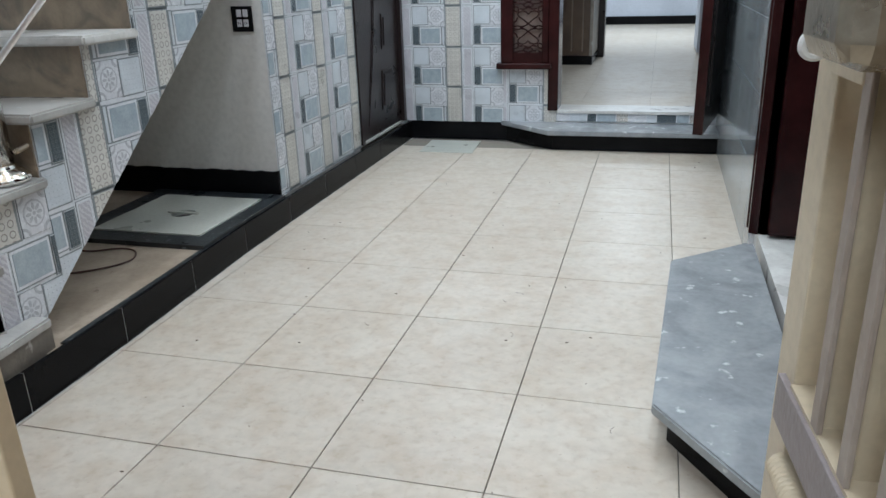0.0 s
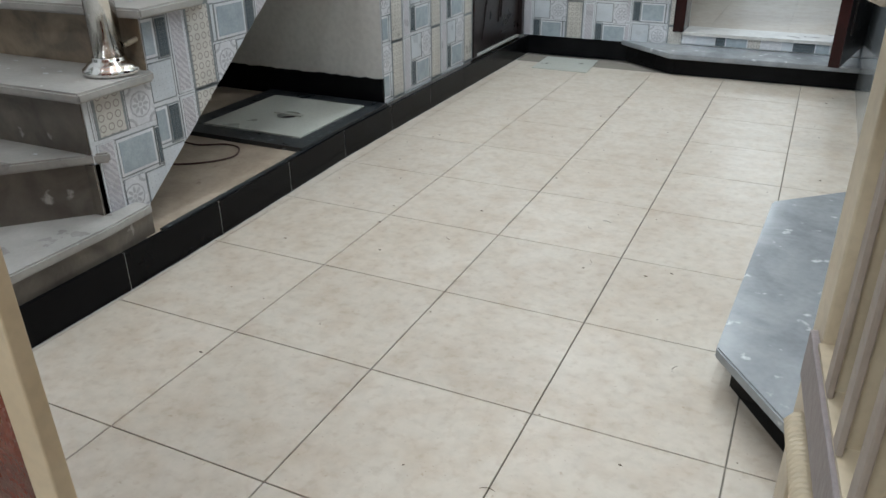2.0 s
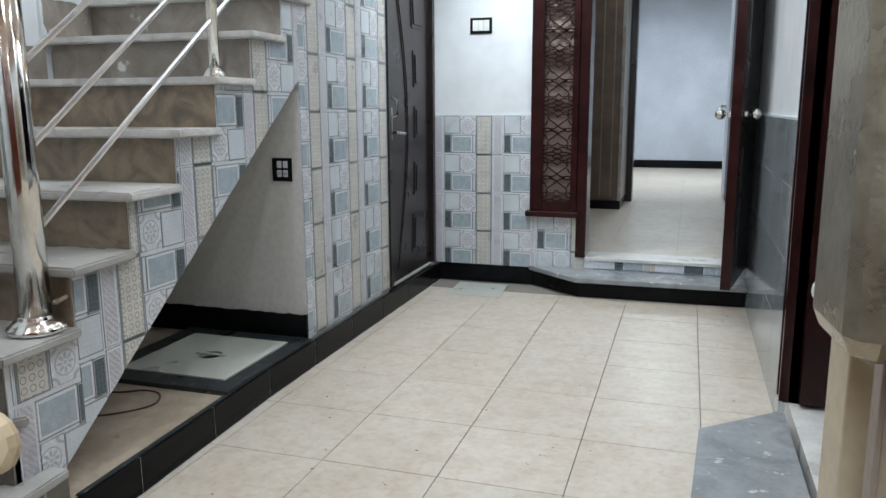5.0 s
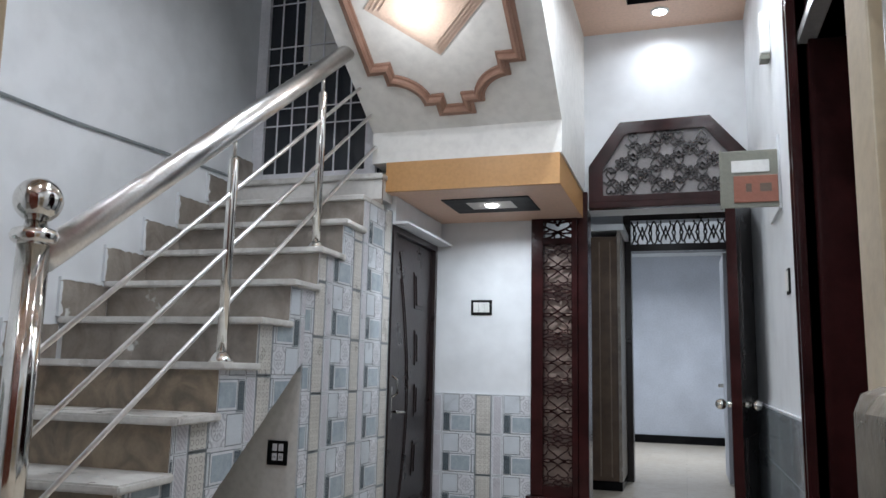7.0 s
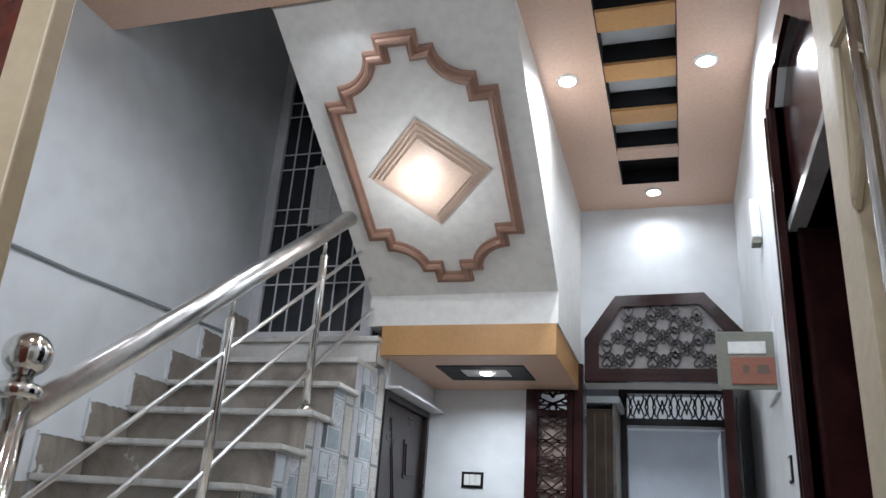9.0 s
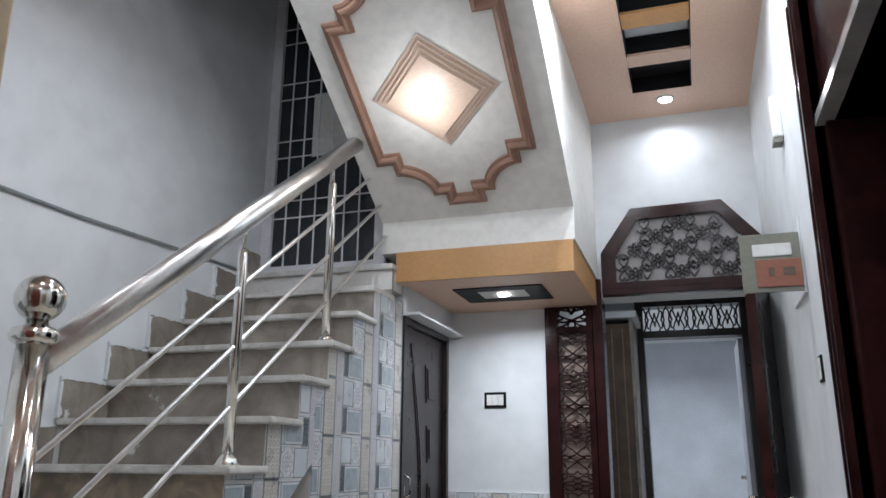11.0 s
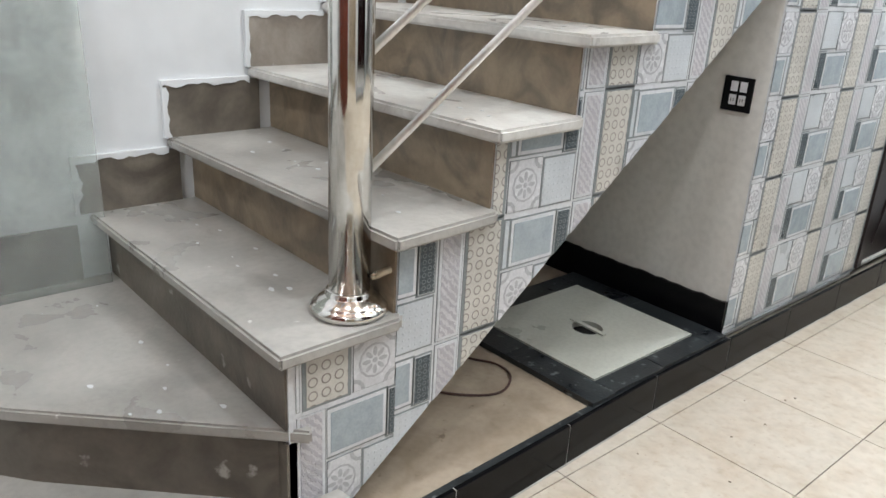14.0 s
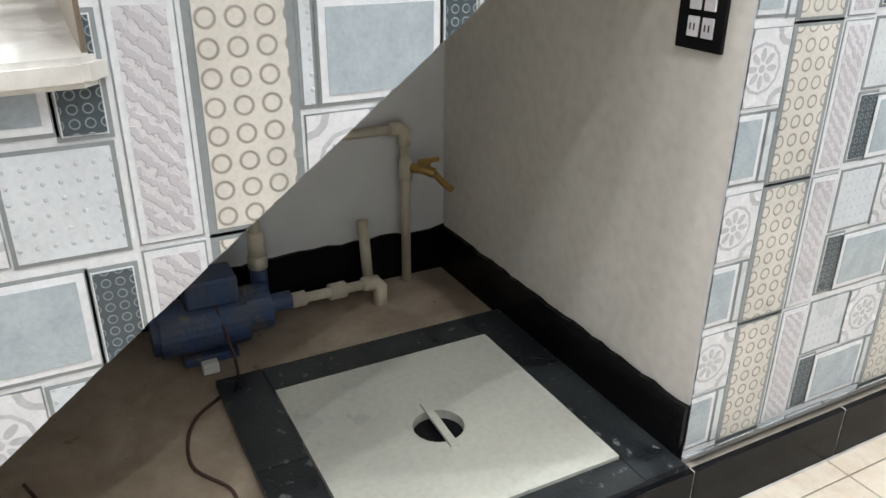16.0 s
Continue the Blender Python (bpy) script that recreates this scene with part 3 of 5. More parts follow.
def stair_side():
    low, high = bmesh.new(), bmesh.new()
    lo, hi = [], []
    for k in range(0, 11):
        y0, y1, zt = tread_y(k) + 0.03, tread_y(k + 1) + 0.03, tread_z(k) - 0.029
        y0 = -0.68 if k == 0 else y0
        y1 = 1.80 if k == 10 else y1
        if y0 < 0.87:
            r = (y0, min(y1, 0.87), 0.13, zt, [SOFF])
            lo.append(r)
            prism(clip([(r[0], r[2]), (r[1], r[2]), (r[1], zt), (r[0], zt)], *SOFF), 0, -0.05, -0.024, low)
        if y1 > 0.87:
            r = (max(y0, 0.87), y1, 0.118, zt, [])
            hi.append(r)
            box(-0.0298, -0.024, r[0], y1, 0.118, zt, bm=high)
    box(-0.0298, -0.024, 1.80, 1.884, 0.118, 2.16, bm=high)
    hi.append((1.80, 1.884, 0.118, 2.16, []))
    a = structure("stair_side", low, "tbase", "stair side faced with pale patterned mosaic tiles")
    mosaic(a, [(max(r[0], -0.491),) + r[1:] for r in lo if r[1] > -0.49], 0, -0.024, 1, 0.416, 0.718 + TH * 8, True)
    mosaic(a, [(-0.722, -0.491, 0.415, tread_z(1) - 0.029, [SOFF])], 0, -0.024, 1, -0.382, 0.415, True)
    mosaic(a, [(-0.722, -0.658, 0.13, 0.405, [SOFF])], 0, -0.024, 1, -0.326, 0.415 - TH, True)
    mosaic(a, [(-0.655, -0.491, 0.13, 0.405, [SOFF])], 0, -0.024, 1, -0.463, 0.415 - TH, True)
    b = structure("closet_side", high, "tbase", "wall faced with pale patterned mosaic tiles")
    mosaic(b, hi, 0, -0.024, 1, 0.735, 1.397)


stair_side()
dado = structure("dado_north", box(-0.03, 0.64, BW - 0.014, BW, 0.118, 1.11, bm=box(0.64, 0.98, BW - 0.014, BW, 0.118, 0.49)), "tbase", "pale grey patterned tile dado")
mosaic(dado, [(-0.03, 0.64, 0.118, 1.105, [])], 1, BW - 0.014, -1, 0.04, 1.105)
mosaic(dado, [(0.64, 0.98, 0.118, 0.485, [])], 1, BW - 0.014, -1, 0.675, 0.485)
east_dado = structure("dado_east", box(RW - 0.014, RW, 0.72, BW, 0.0, 1.12, bm=box(RW - 0.014, RW, -2.2, -0.53, 0.0, 1.12)), "tbase", "glossy pale tile dado")
for i, j in itertools.product(range(5), range(4)):
    part("dado_tile", box(RW - 0.017, RW - 0.014, 0.742 + i * 0.406, min(1.145 + i * 0.406, BW - 0.02), 0.06 + j * 0.27 - (0.057 if j == 0 else 0), 0.327 + j * 0.27 - (0.025 if j == 3 else 0), 0.001), "dadotile", east_dado)
structure("skirting_north", box(-0.02, 0.66, BW - 0.018, BW - 0.014, 0.0, 0.118), "black", "black granite skirting")


# ---- platforms ----
def platforms():
    p = thing("far_step", (1.4, 2.6, 0), "low black granite step with grey marble slab under doorway", "step")
    part("step_base", prism([(0.66, 2.74), (0.99, 2.50), (RW - 0.016, 2.52), (RW - 0.016, 2.74)], 2, 0.0, 0.10), "black", p)
    part("slab", prism([(0.62, 2.742), (0.97, 2.44), (RW - 0.016, 2.46), (RW - 0.016, 2.742)], 2, 0.10, 0.128, bev=0.004), "slab", p)
    q = thing("door_step", (1.8, 0, 0), "low black step with dusty grey marble slab by tall doorway", "step")
    part("step_base", prism([(1.66, -0.54), (1.70, 0.34), (RW - 0.016, 0.54), (RW - 0.016, -0.98)], 2, 0.0, 0.092), "black", q)
    part("slab", prism([(1.62, -0.584), (1.67, 0.36), (1.92, 0.58), (RW - 0.016, 0.58), (RW - 0.016, -1.05)], 2, 0.092, 0.12, bev=0.004), "slab", q)


platforms()


# ---- railing ----
def railing():
    r = thing("stair_railing", (-0.09, -0.56, tread_z(1)), "polished steel stair railing with round posts and three slanting bars", "railing")
    z = tread_z(1)
    part("newel_post", lathe(-0.09, -0.56, [(0.0415, z + 0.02), (0.0415, z + 1.02)], 96, 0.012, 16), "chrome", r, smooth=True)
    part("post_base", lathe(-0.09, -0.56, [(0.070, z), (0.076, z + 0.004), (0.078, z + 0.011), (0.076, z + 0.018), (0.070, z + 0.021), (0.068, z + 0.024), (0.060, z + 0.033), (0.050, z + 0.038), (0.047, z + 0.041), (0.047, z + 0.048), (0.042, z + 0.050)]), "chrome", r, smooth=True)
    part("collar", lathe(-0.09, -0.56, [(0.044, z + 1.01), (0.058, z + 1.02), (0.062, z + 1.035), (0.056, z + 1.05), (0.03, z + 1.06), (0.026, z + 1.08)]), "chrome", r, smooth=True)
    c = z + 1.132
    part("ball", lathe(-0.09, -0.56, [(0.062 * math.sin(a) + 0.0005, c - 0.062 * math.cos(a)) for a in [math.pi * i / 20 for i in range(21)]]), "chrome", r, smooth=True)
    s = 0.735

    def along(h, y0, y1, rad, name):
        part(name, rod((-0.09, y0, h + s * (y0 - 0.36)), (-0.09, y1, h + s * (y1 - 0.36)), rad, 20), "barsteel" if rad < 0.02 else "steel", r, smooth=True)
    along(2.195, -0.53, 1.85, 0.044, "handrail")
    for h in (1.93, 1.71, 1.49):
        along(h, -0.53, 1.75, 0.009, "rail_bar")
    for yy, k in ((0.35, 5), (1.07, 8)):
        zb = tread_z(k)
        zt = 2.16 + s * (yy - 0.36)
        part("baluster", lathe(-0.09, yy, [(0.02, zb + 0.03), (0.02, zt - 0.10), (0.016, zt - 0.09)], 24), "chrome", r, smooth=True)
        part("baluster_pin", lathe(-0.09, yy, [(0.008, zt - 0.10), (0.008, zt + 0.02)], 12), "chrome", r, smooth=True)
        part("foot", lathe(-0.09, yy, [(0.045, zb), (0.044, zb + 0.008), (0.03, zb + 0.03), (0.021, zb + 0.04)]), "chrome", r, smooth=True)


railing()


# ---- closet door ----
def closet_door():
    d = structure("door_closet", box(-0.10, -0.03, 1.885, 2.70, 0.118, 0.13), "marble", "black brown panelled closet door in a dark frame")
    part("door_frame", box(-0.10, -0.012, 1.885, 1.925, 0.13, 2.08, bm=box(-0.10, -0.012, 2.665, 2.705, 0.13, 2.08, bm=box(-0.10, -0.012, 1.925, 2.665, 2.045, 2.08))), "door", d)
    leaf = part("door_leaf", box(-0.075, -0.04, 1.93, 2.66, 0.135, 2.04), "door", d)
    for z, h, wa, wb in ((1.63, 0.23, 0.24, 0.19), (1.28, 0.22, 0.16, 0.135), (0.97, 0.20, 0.12, 0.12), (0.62, 0.21, 0.135, 0.16), (0.26, 0.24, 0.19, 0.24)):
        def outline(d):
            return [(2.43 - wb / 2 + d, z + d), (2.43 + wb / 2 - d, z + d), (2.43 + wa / 2 - d, z + h - d), (2.43 - wa / 2 + d, z + h - d)]
        p = part("panel", prism(outline(0), 0, -0.0405, -0.034, bev=0.003), "door", leaf)
        part("panel_face", prism(outline(0.022), 0, -0.035, -0.027, bev=0.004), "door", p)
    for k in (0, 1):
        z0, z1 = 0.20 + 0.12 * k, 1.95 - 0.16 * k
        pts = [(-0.039, 2.06 + 0.03 * k + (0.20 - 0.06 * k) * math.sin(math.pi * a), z0 + (z1 - z0) * a) for a in [i / 24 for i in range(25)]]
        part("groove_moulding", tube(pts, 0.0045, 6), "door", leaf)
    for z in (0.19, 1.99):
        part("edge_rib", box(-0.0405, -0.033, 2.36, 2.50, z, z + 0.014, 0.003), "door", leaf)
    h = part("door_handle", box(-0.04, -0.034, 1.955, 1.995, 0.98, 1.16, 0.003), "chrome", leaf)
    part("lever", tube([(-0.034, 1.975, 1.02), (0.0, 1.975, 1.02), (0.005, 1.99, 1.018), (0.005, 2.09, 1.01)], 0.008, 8), "chrome", h)
    part("pull", tube([(-0.034, 1.975, 1.22), (0.0, 1.975, 1.20), (0.002, 1.975, 1.12), (-0.034, 1.975, 1.10)], 0.006, 8), "chrome", h)
    return d


closet_door()


def closet_details():
    d = bpy.data.objects["door_closet"]
    part("door_ledge", box(-0.03, 0.075, 1.885, 2.757, 2.085, 2.10, bm=box(-0.03, -0.005, 1.885, 2.757, 2.10, 2.25)), "wall", d, "white plaster ledge over the door")


closet_details()


# ---- ceiling fittings ----
def downlight(x, y, z=CZ, m=None):
    t = thing("ceiling_light", (x, y, z), "small round white recessed ceiling light, switched on", "light", "lights in the ceiling")
    part("rim", lathe(x, y, [(0.056, z - 0.001), (0.056, z - 0.008), (0.042, z - 0.012), (0.040, z - 0.002)], 28), "white", t, smooth=True)
    part("diffuser", lathe(x, y, [(0.039, z - 0.004), (0.039, z - 0.0135)], 28), "lit", t)
    return t


# fittings for all spots, the added unseen ones at negative y included
for sx, sy in SPOTS:
    downlight(sx, sy)


def slats():
    c = bpy.data.objects["ceiling"]
    bm = bmesh.new()
    for y in (-1.5, -1.05, -0.6, -0.16, 0.22, 0.64, 1.05, 1.48):
        box(1.285, 1.625, y, y + 0.145, CZ + 0.004, CZ + 0.03, bm=bm)
    for x in (-0.55, -0.08):
        box(x, x + 0.15, -1.7, 0.05, CZ + 0.004, CZ + 0.09, bm=bm)
    structure("ceiling_slats", bm, "orange", "ochre painted slats across the ceiling slots")
    structure("ceiling_slat_end", box(1.28, 1.63, 1.92, 2.05, CZ + 0.004, CZ + 0.09), "ceil", "peach painted slat across the ceiling slot")
    # dark sheets paint the slot's shade on its sides, slat faces, end cell
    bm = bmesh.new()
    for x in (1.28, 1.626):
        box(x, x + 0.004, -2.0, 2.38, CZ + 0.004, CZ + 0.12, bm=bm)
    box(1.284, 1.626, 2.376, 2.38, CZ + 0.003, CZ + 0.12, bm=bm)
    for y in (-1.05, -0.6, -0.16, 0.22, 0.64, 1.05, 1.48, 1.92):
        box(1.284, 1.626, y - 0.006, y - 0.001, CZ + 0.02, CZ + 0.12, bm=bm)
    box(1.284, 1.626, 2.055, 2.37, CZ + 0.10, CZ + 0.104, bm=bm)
    structure("slot_shade", bm, "dark", "dark sheets standing for the shade inside the ceiling slot")


slats()

SLOPE = 0.6164


def on_slope(x, y, drop=0.0):
    z = 2.60 + SLOPE * (1.78 - y)
    n = Vector((0, SLOPE, 1)).normalized()
    return Vector((x, y, z)) - n * drop


def ornament():
    o = thing("ceiling_ornament", (0.415, 1.08, on_slope(0.415, 1.08).z), "brown carved plaster frame round a stepped diamond on the sloping ceiling", "ornament")
    q = [(0.105, 0.615), (0.105, 0.55), (0.17, 0.55)]
    q += [(0.17 + 0.17 * math.sin(a), 0.42 + 0.13 * math.cos(a)) for a in [math.pi * i / 16 for i in range(1, 8)]]
    q = [(0.105, 0.615), (0.105, 0.55), (0.17, 0.55)] + [(0.34 - 0.17 * math.cos(a), 0.55 - 0.13 * math.sin(a)) for a in [math.pi * i / 16 for i in range(1, 8)]] + [(0.34, 0.42), (0.34, 0.355), (0.43, 0.355)]
    ring = q + [(u, -v) for u, v in q[::-1]] + [(-u, -v) for u, v in q] + [(-u, v) for u, v in q[::-1]]
    n = len(ring)

    def inset(d):
        out = []
        for i in range(n):
            p0, p1, p2 = (Vector(ring[(i + k) % n]) for k in (-1, 0, 1))
            e1, e2 = (p1 - p0).normalized(), (p2 - p1).normalized()
            n1, n2 = Vector((e1.y, -e1.x)), Vector((e2.y, -e2.x))
            m = (n1 + n2)
            m = m / max(m.length_squared / 2, 0.5)
            out.append(p1 + m * d)
        return out
    bm = bmesh.new()
    prof = [(0.0, 0.0), (0.0, 0.016), (0.010, 0.022), (0.018, 0.022), (0.024, 0.036), (0.034, 0.040), (0.044, 0.034), (0.048, 0.018), (0.058, 0.016), (0.058, 0.0)]
    rows = []
    for d, h in prof:
        rows.append([bm.verts.new(on_slope(0.415 + u, 1.08 + v, h - 0.001)) for u, v in inset(d)])
    for a, b in zip(rows, rows[1:]):
        for i in range(n):
            bm.faces.new((a[i], a[(i + 1) % n], b[(i + 1) % n], b[i]))
    bmesh.ops.recalc_face_normals(bm, faces=bm.faces[:])
    part("moulding", bm, "mould", o, "pinkish brown carved moulding")
    for i, (r, h0, h1) in enumerate(((1.0, 0, 0.010), (0.91, 0.010, 0.022), (0.82, 0.022, 0.034), (0.73, 0.034, 0.046))):
        bm = bmesh.new()
        pts = [(0, -0.265 * r), (0.32 * r, 0.0), (0, 0.265 * r), (-0.32 * r, 0.0)]
        lo = [bm.verts.new(on_slope(0.415 + u, 1.10 + v, h0 - 0.001)) for u, v in pts]
        hi = [bm.verts.new(on_slope(0.415 + u * 0.99, 1.10 + v * 0.99, h1)) for u, v in pts]
        for k in range(4):
            bm.faces.new((lo[k], lo[(k + 1) % 4], hi[(k + 1) % 4], hi[k]))
        bm.faces.new(hi)
        bm.faces.new(lo[::-1])
        bmesh.ops.recalc_face_normals(bm, faces=bm.faces[:])
        part("diamond_step", bm, "peach2", o)
    c = on_slope(0.405, 1.115, 0.047)
    e = on_slope(0.405, 1.115, 0.050)
    t = thing("slope_light", tuple(c), "small round bright light in the plaster diamond", "light", "lights in the ceiling")
    part("rim", rod(c, e, 0.055, 28), "white", t)
    part("diffuser", rod(e, on_slope(0.405, 1.115, 0.053), 0.04, 28), "lit", t)


ornament()


def soffit_lamp():
    s = thing("soffit_light", (0.48, 2.22, 2.25), "black square frame with a pale centre and a round light", "light", "lights in the ceiling")
    for a in (box(0.22, 0.74, 2.03, 2.12, 2.243, 2.249), box(0.22, 0.74, 2.33, 2.42, 2.243, 2.249), box(0.22, 0.34, 2.12, 2.33, 2.243, 2.249), box(0.62, 0.74, 2.12, 2.33, 2.243, 2.249)):
        part("frame_strip", a, "dark", s)
    part("backing", box(0.34, 0.62, 2.12, 2.33, 2.246, 2.249), "niche", s)
    part("diffuser", lathe(0.48, 2.225, [(0.034, 2.2445), (0.034, 2.238)], 28), "lit", s)
    structure("soffit_board", box(-0.028, 0.958, 1.80, BW, 2.2495, 2.252), "ceil", "peach painted underside")


soffit_lamp()


# ---- grille window on the landing ----
def grille():
    y = 1.87
    w = structure("window_landing", box(LW, -0.12, y + 0.03, y + 0.06, 2.30, 4.58), "glassdark", "tall dark window behind a white grille")
    for nm, b in (("window_frame", box(LW + 0.002, LW + 0.07, y, y + 0.028, 2.35, 4.5)), ("window_frame", box(-0.21, -0.14, y, y + 0.028, 2.35, 4.5)), ("window_frame", box(LW + 0.07, -0.21, y, y + 0.028, 2.35, 2.42))):
        part(nm, b, "alu", w, "white aluminium frame")
    for i in range(6):
        x = LW + 0.07 + (i + 1) * 0.098
        part("grille_bar", box(x - 0.004, x + 0.004, y - 0.006, y + 0.002, 2.42, 4.5), "alu", w)
    for z in (2.72, 2.83, 3.12, 3.23, 3.52, 3.63, 3.92, 4.03):
        part("grille_bar", box(LW + 0.07, -0.21, y - 0.010, y - 0.006, z - 0.004, z + 0.004), "alu", w)
    part("paper", box(-0.66, -0.40, y + 0.02, y + 0.024, 3.12, 3.55), "niche", w, "pale grey sheet behind the grille")
    part("window_sill", box(LW, -0.03, 1.70, y + 0.06, 2.312, 2.343), "marble", w)


grille()
cable = thing("wall_cable", (LW + 0.01, 0, 2.28), "grey cable fixed along the white wall", "cable")
part("cable", tube([(LW + 0.008, -2.2, 2.27), (LW + 0.008, -0.6, 2.285), (LW + 0.008, 0.4, 2.30), (LW + 0.008, 1.1, 2.335), (LW + 0.008, 1.69, 2.36)], 0.009), "tline", cable)


# ---- carved screens ----
def strip(points, w, y0, y1, bm):
    """A flat carved band in a wall plane along (x, z) points."""
    p = [Vector(q) for q in points]
    n = len(p)
    left, right = [], []
    for i in range(n):
        d = (p[min(i + 1, n - 1)] - p[max(i - 1, 0)])
        d = d.normalized() if d.length else Vector((1, 0))
        m = Vector((-d.y, d.x)) * w / 2
        left.append(p[i] + m)
        right.append(p[i] - m)
    rows = [[bm.verts.new((q.x, y, q.y)) for q in side] for side in (left, right) for y in (y0, y1)]
    a, b, c, d = rows
    for i in range(n - 1):
        for u, v in ((a, c), (b, d), (a, b), (c, d)):
            bm.faces.new((u[i], u[i + 1], v[i + 1], v[i]))


def curve(x, z, r, a0, a1, n=8, ry=None):
    return [(x + r * math.cos(radians(a0 + (a1 - a0) * i / n)), z + (ry or r) * math.sin(radians(a0 + (a1 - a0) * i / n))) for i in range(n + 1)]


def motif(x, z, w, h, y0, y1, t, bm):
    """One heart with a rosette, w wide and h high, its middle at x, z."""
    s = w / 2
    for k in (-1, 1):
        strip([(x, z + h * 0.20)] + [(x + k * s * 0.5 + k * s * 0.42 * math.cos(radians(180 - a)), z + h * 0.24 + s * 0.42 * math.sin(radians(a))) for a in range(0, 181, 30)] + [(x + k * s * 0.8, z + h * 0.12), (x + k * s * 0.4, z - h * 0.02), (x, z - h * 0.12)], t, y0, y1, bm)
        strip([(x, z - h * 0.12), (x + k * s * 0.45, z - h * 0.22), (x + k * s * 0.95, z - h * 0.20), (x + k * s, z - h * 0.12)], t, y0, y1, bm)
        strip([(x + k * s, z + h * 0.5), (x + k * s * 0.6, z + h * 0.42), (x + k * s * 0.15, z + h * 0.36), (x, z + h * 0.30)], t, y0, y1, bm)
        strip([(x + k * s, z - h * 0.5), (x + k * s * 0.55, z - h * 0.40), (x + k * s * 0.2, z - h * 0.26), (x, z - h * 0.12)], t, y0, y1, bm)
        strip(curve(x + k * s, z + h * 0.02, s * 0.38, 90 if k > 0 else 90, 270 if k > 0 else -90, 6, h * 0.12), t, y0, y1, bm)
    strip(curve(x, z - h * 0.38, s * 0.26, 0, 360, 10), t, y0, y1, bm)
    strip(curve(x, z + h * 0.42, s * 0.2, 0, 360, 8), t, y0, y1, bm)


def heart(x, z, w, h, y0, y1, t, bm, turn=1):
    """A carved heart, its point down, or up when turn is -1."""
    for k in (-1, 1):
        pts = [(0, -0.5), (0.20, -0.22), (0.42, 0.02), (0.5, 0.22), (0.44, 0.40), (0.28, 0.48), (0.10, 0.40), (0, 0.22)]
        strip([(x + k * a * w, z + turn * b * h) for a, b in pts], t, y0, y1, bm)


def flower(x, z, r, y0, y1, t, bm):
    """Six loops about a middle."""
    for i in range(6):
        a = math.pi / 6 + i * math.pi / 3
        cx, cz = x + r * 0.62 * math.cos(a), z + r * 0.62 * math.sin(a)
        u, v = Vector((math.cos(a), math.sin(a))), Vector((-math.sin(a), math.cos(a)))
        strip([(cx + u.x * r * 0.40 * math.cos(q) + v.x * r * 0.27 * math.sin(q), cz + u.y * r * 0.40 * math.cos(q) + v.y * r * 0.27 * math.sin(q)) for q in [i * math.pi / 5 for i in range(11)]], t, y0, y1, bm)


def lattice_unit(x, z, w, h, y0, y1, t, bm, full=True):
    """One repeat of the tall screen: a heart and its mirror joined by a cross, curls at the sides, a small flower at the ends."""
    for u in (-1, 1):
        heart(x, z + u * h * 0.205, w * 0.74, h * 0.26, y0, y1, t, bm, u)
        for k in (-1, 1):
            def line(*pts):
                strip([(x + k * a * w, z + u * b * h) for a, b in pts], t, y0, y1, bm)
            line((0, 0.075), (-0.12, 0.03), (-0.28, 0.0))
            if not full:
                line((0.5, 0.20), (0.37, 0.20))
                line((0.0, 0.40), (0.16, 0.37), (0.34, 0.40), (0.5, 0.5))
                continue
            line((0.5, 0.02), (0.36, 0.035), (0.24, 0.02), (0.12, 0.03))
            line((0.5, 0.10), (0.42, 0.13), (0.37, 0.20))
            line((0.5, 0.34), (0.40, 0.31), (0.34, 0.34), (0.36, 0.40), (0.5, 0.42))
            line((0.0, 0.40), (0.14, 0.36), (0.30, 0.37))
            line((0.0, 0.5), (0.13, 0.47), (0.16, 0.43), (0.08, 0.40), (0, 0.42))
            line((0.16, 0.46), (0.34, 0.47), (0.5, 0.5))


def screen_panel():
    s = thing("carved_screen", (0.79, 2.75, 0.48), "tall carved red brown wooden lattice screen in a frame", "screen")
    y0, y1 = 2.72, 2.80
    part("frame_stile", box(0.625, 0.705, y0, y1, 0.50, 2.30, 0.006), "rosewood", s)
    part("frame_stile", box(0.885, 0.925, y0, y1, 0.50, 2.30, 0.006), "rosewood", s)
    part("post", box(0.925, 0.99, y0 + 0.01, y1 + 0.12, 0.20, 2.42, 0.006), "rosewood", s)
    part("frame_rail", box(0.705, 0.885, y0 + 0.004, y1, 2.08, 2.12), "rosewood", s)
    part("frame_rail", box(0.705, 0.885, y0 + 0.004, y1, 2.235, 2.30), "rosewood", s)
    part("frame_rail", box(0.705, 0.885, y0 + 0.004, y1, 0.50, 0.56), "rosewood", s)
    part("sill", box(0.60, 0.95, 2.69, y1, 0.462, 0.50, 0.008), "rosewood", s)
    bm = bmesh.new()
    for i in range(5):
        lattice_unit(0.795, 0.56 + 0.304 * (i + 0.5), 0.18, 0.304, 2.742, 2.756, 0.0085, bm)
    part("lattice", bm, "latticered", s)
    bm = bmesh.new()
    motif(0.795, 2.178, 0.18, 0.12, 2.735, 2.752, 0.011, bm)
    part("top_lattice", bm, "rosewood", s)
    part("backing", box(0.705, 0.885, 2.775, 2.785, 0.56, 2.08), "screenback", s, "brown board behind the lattice")


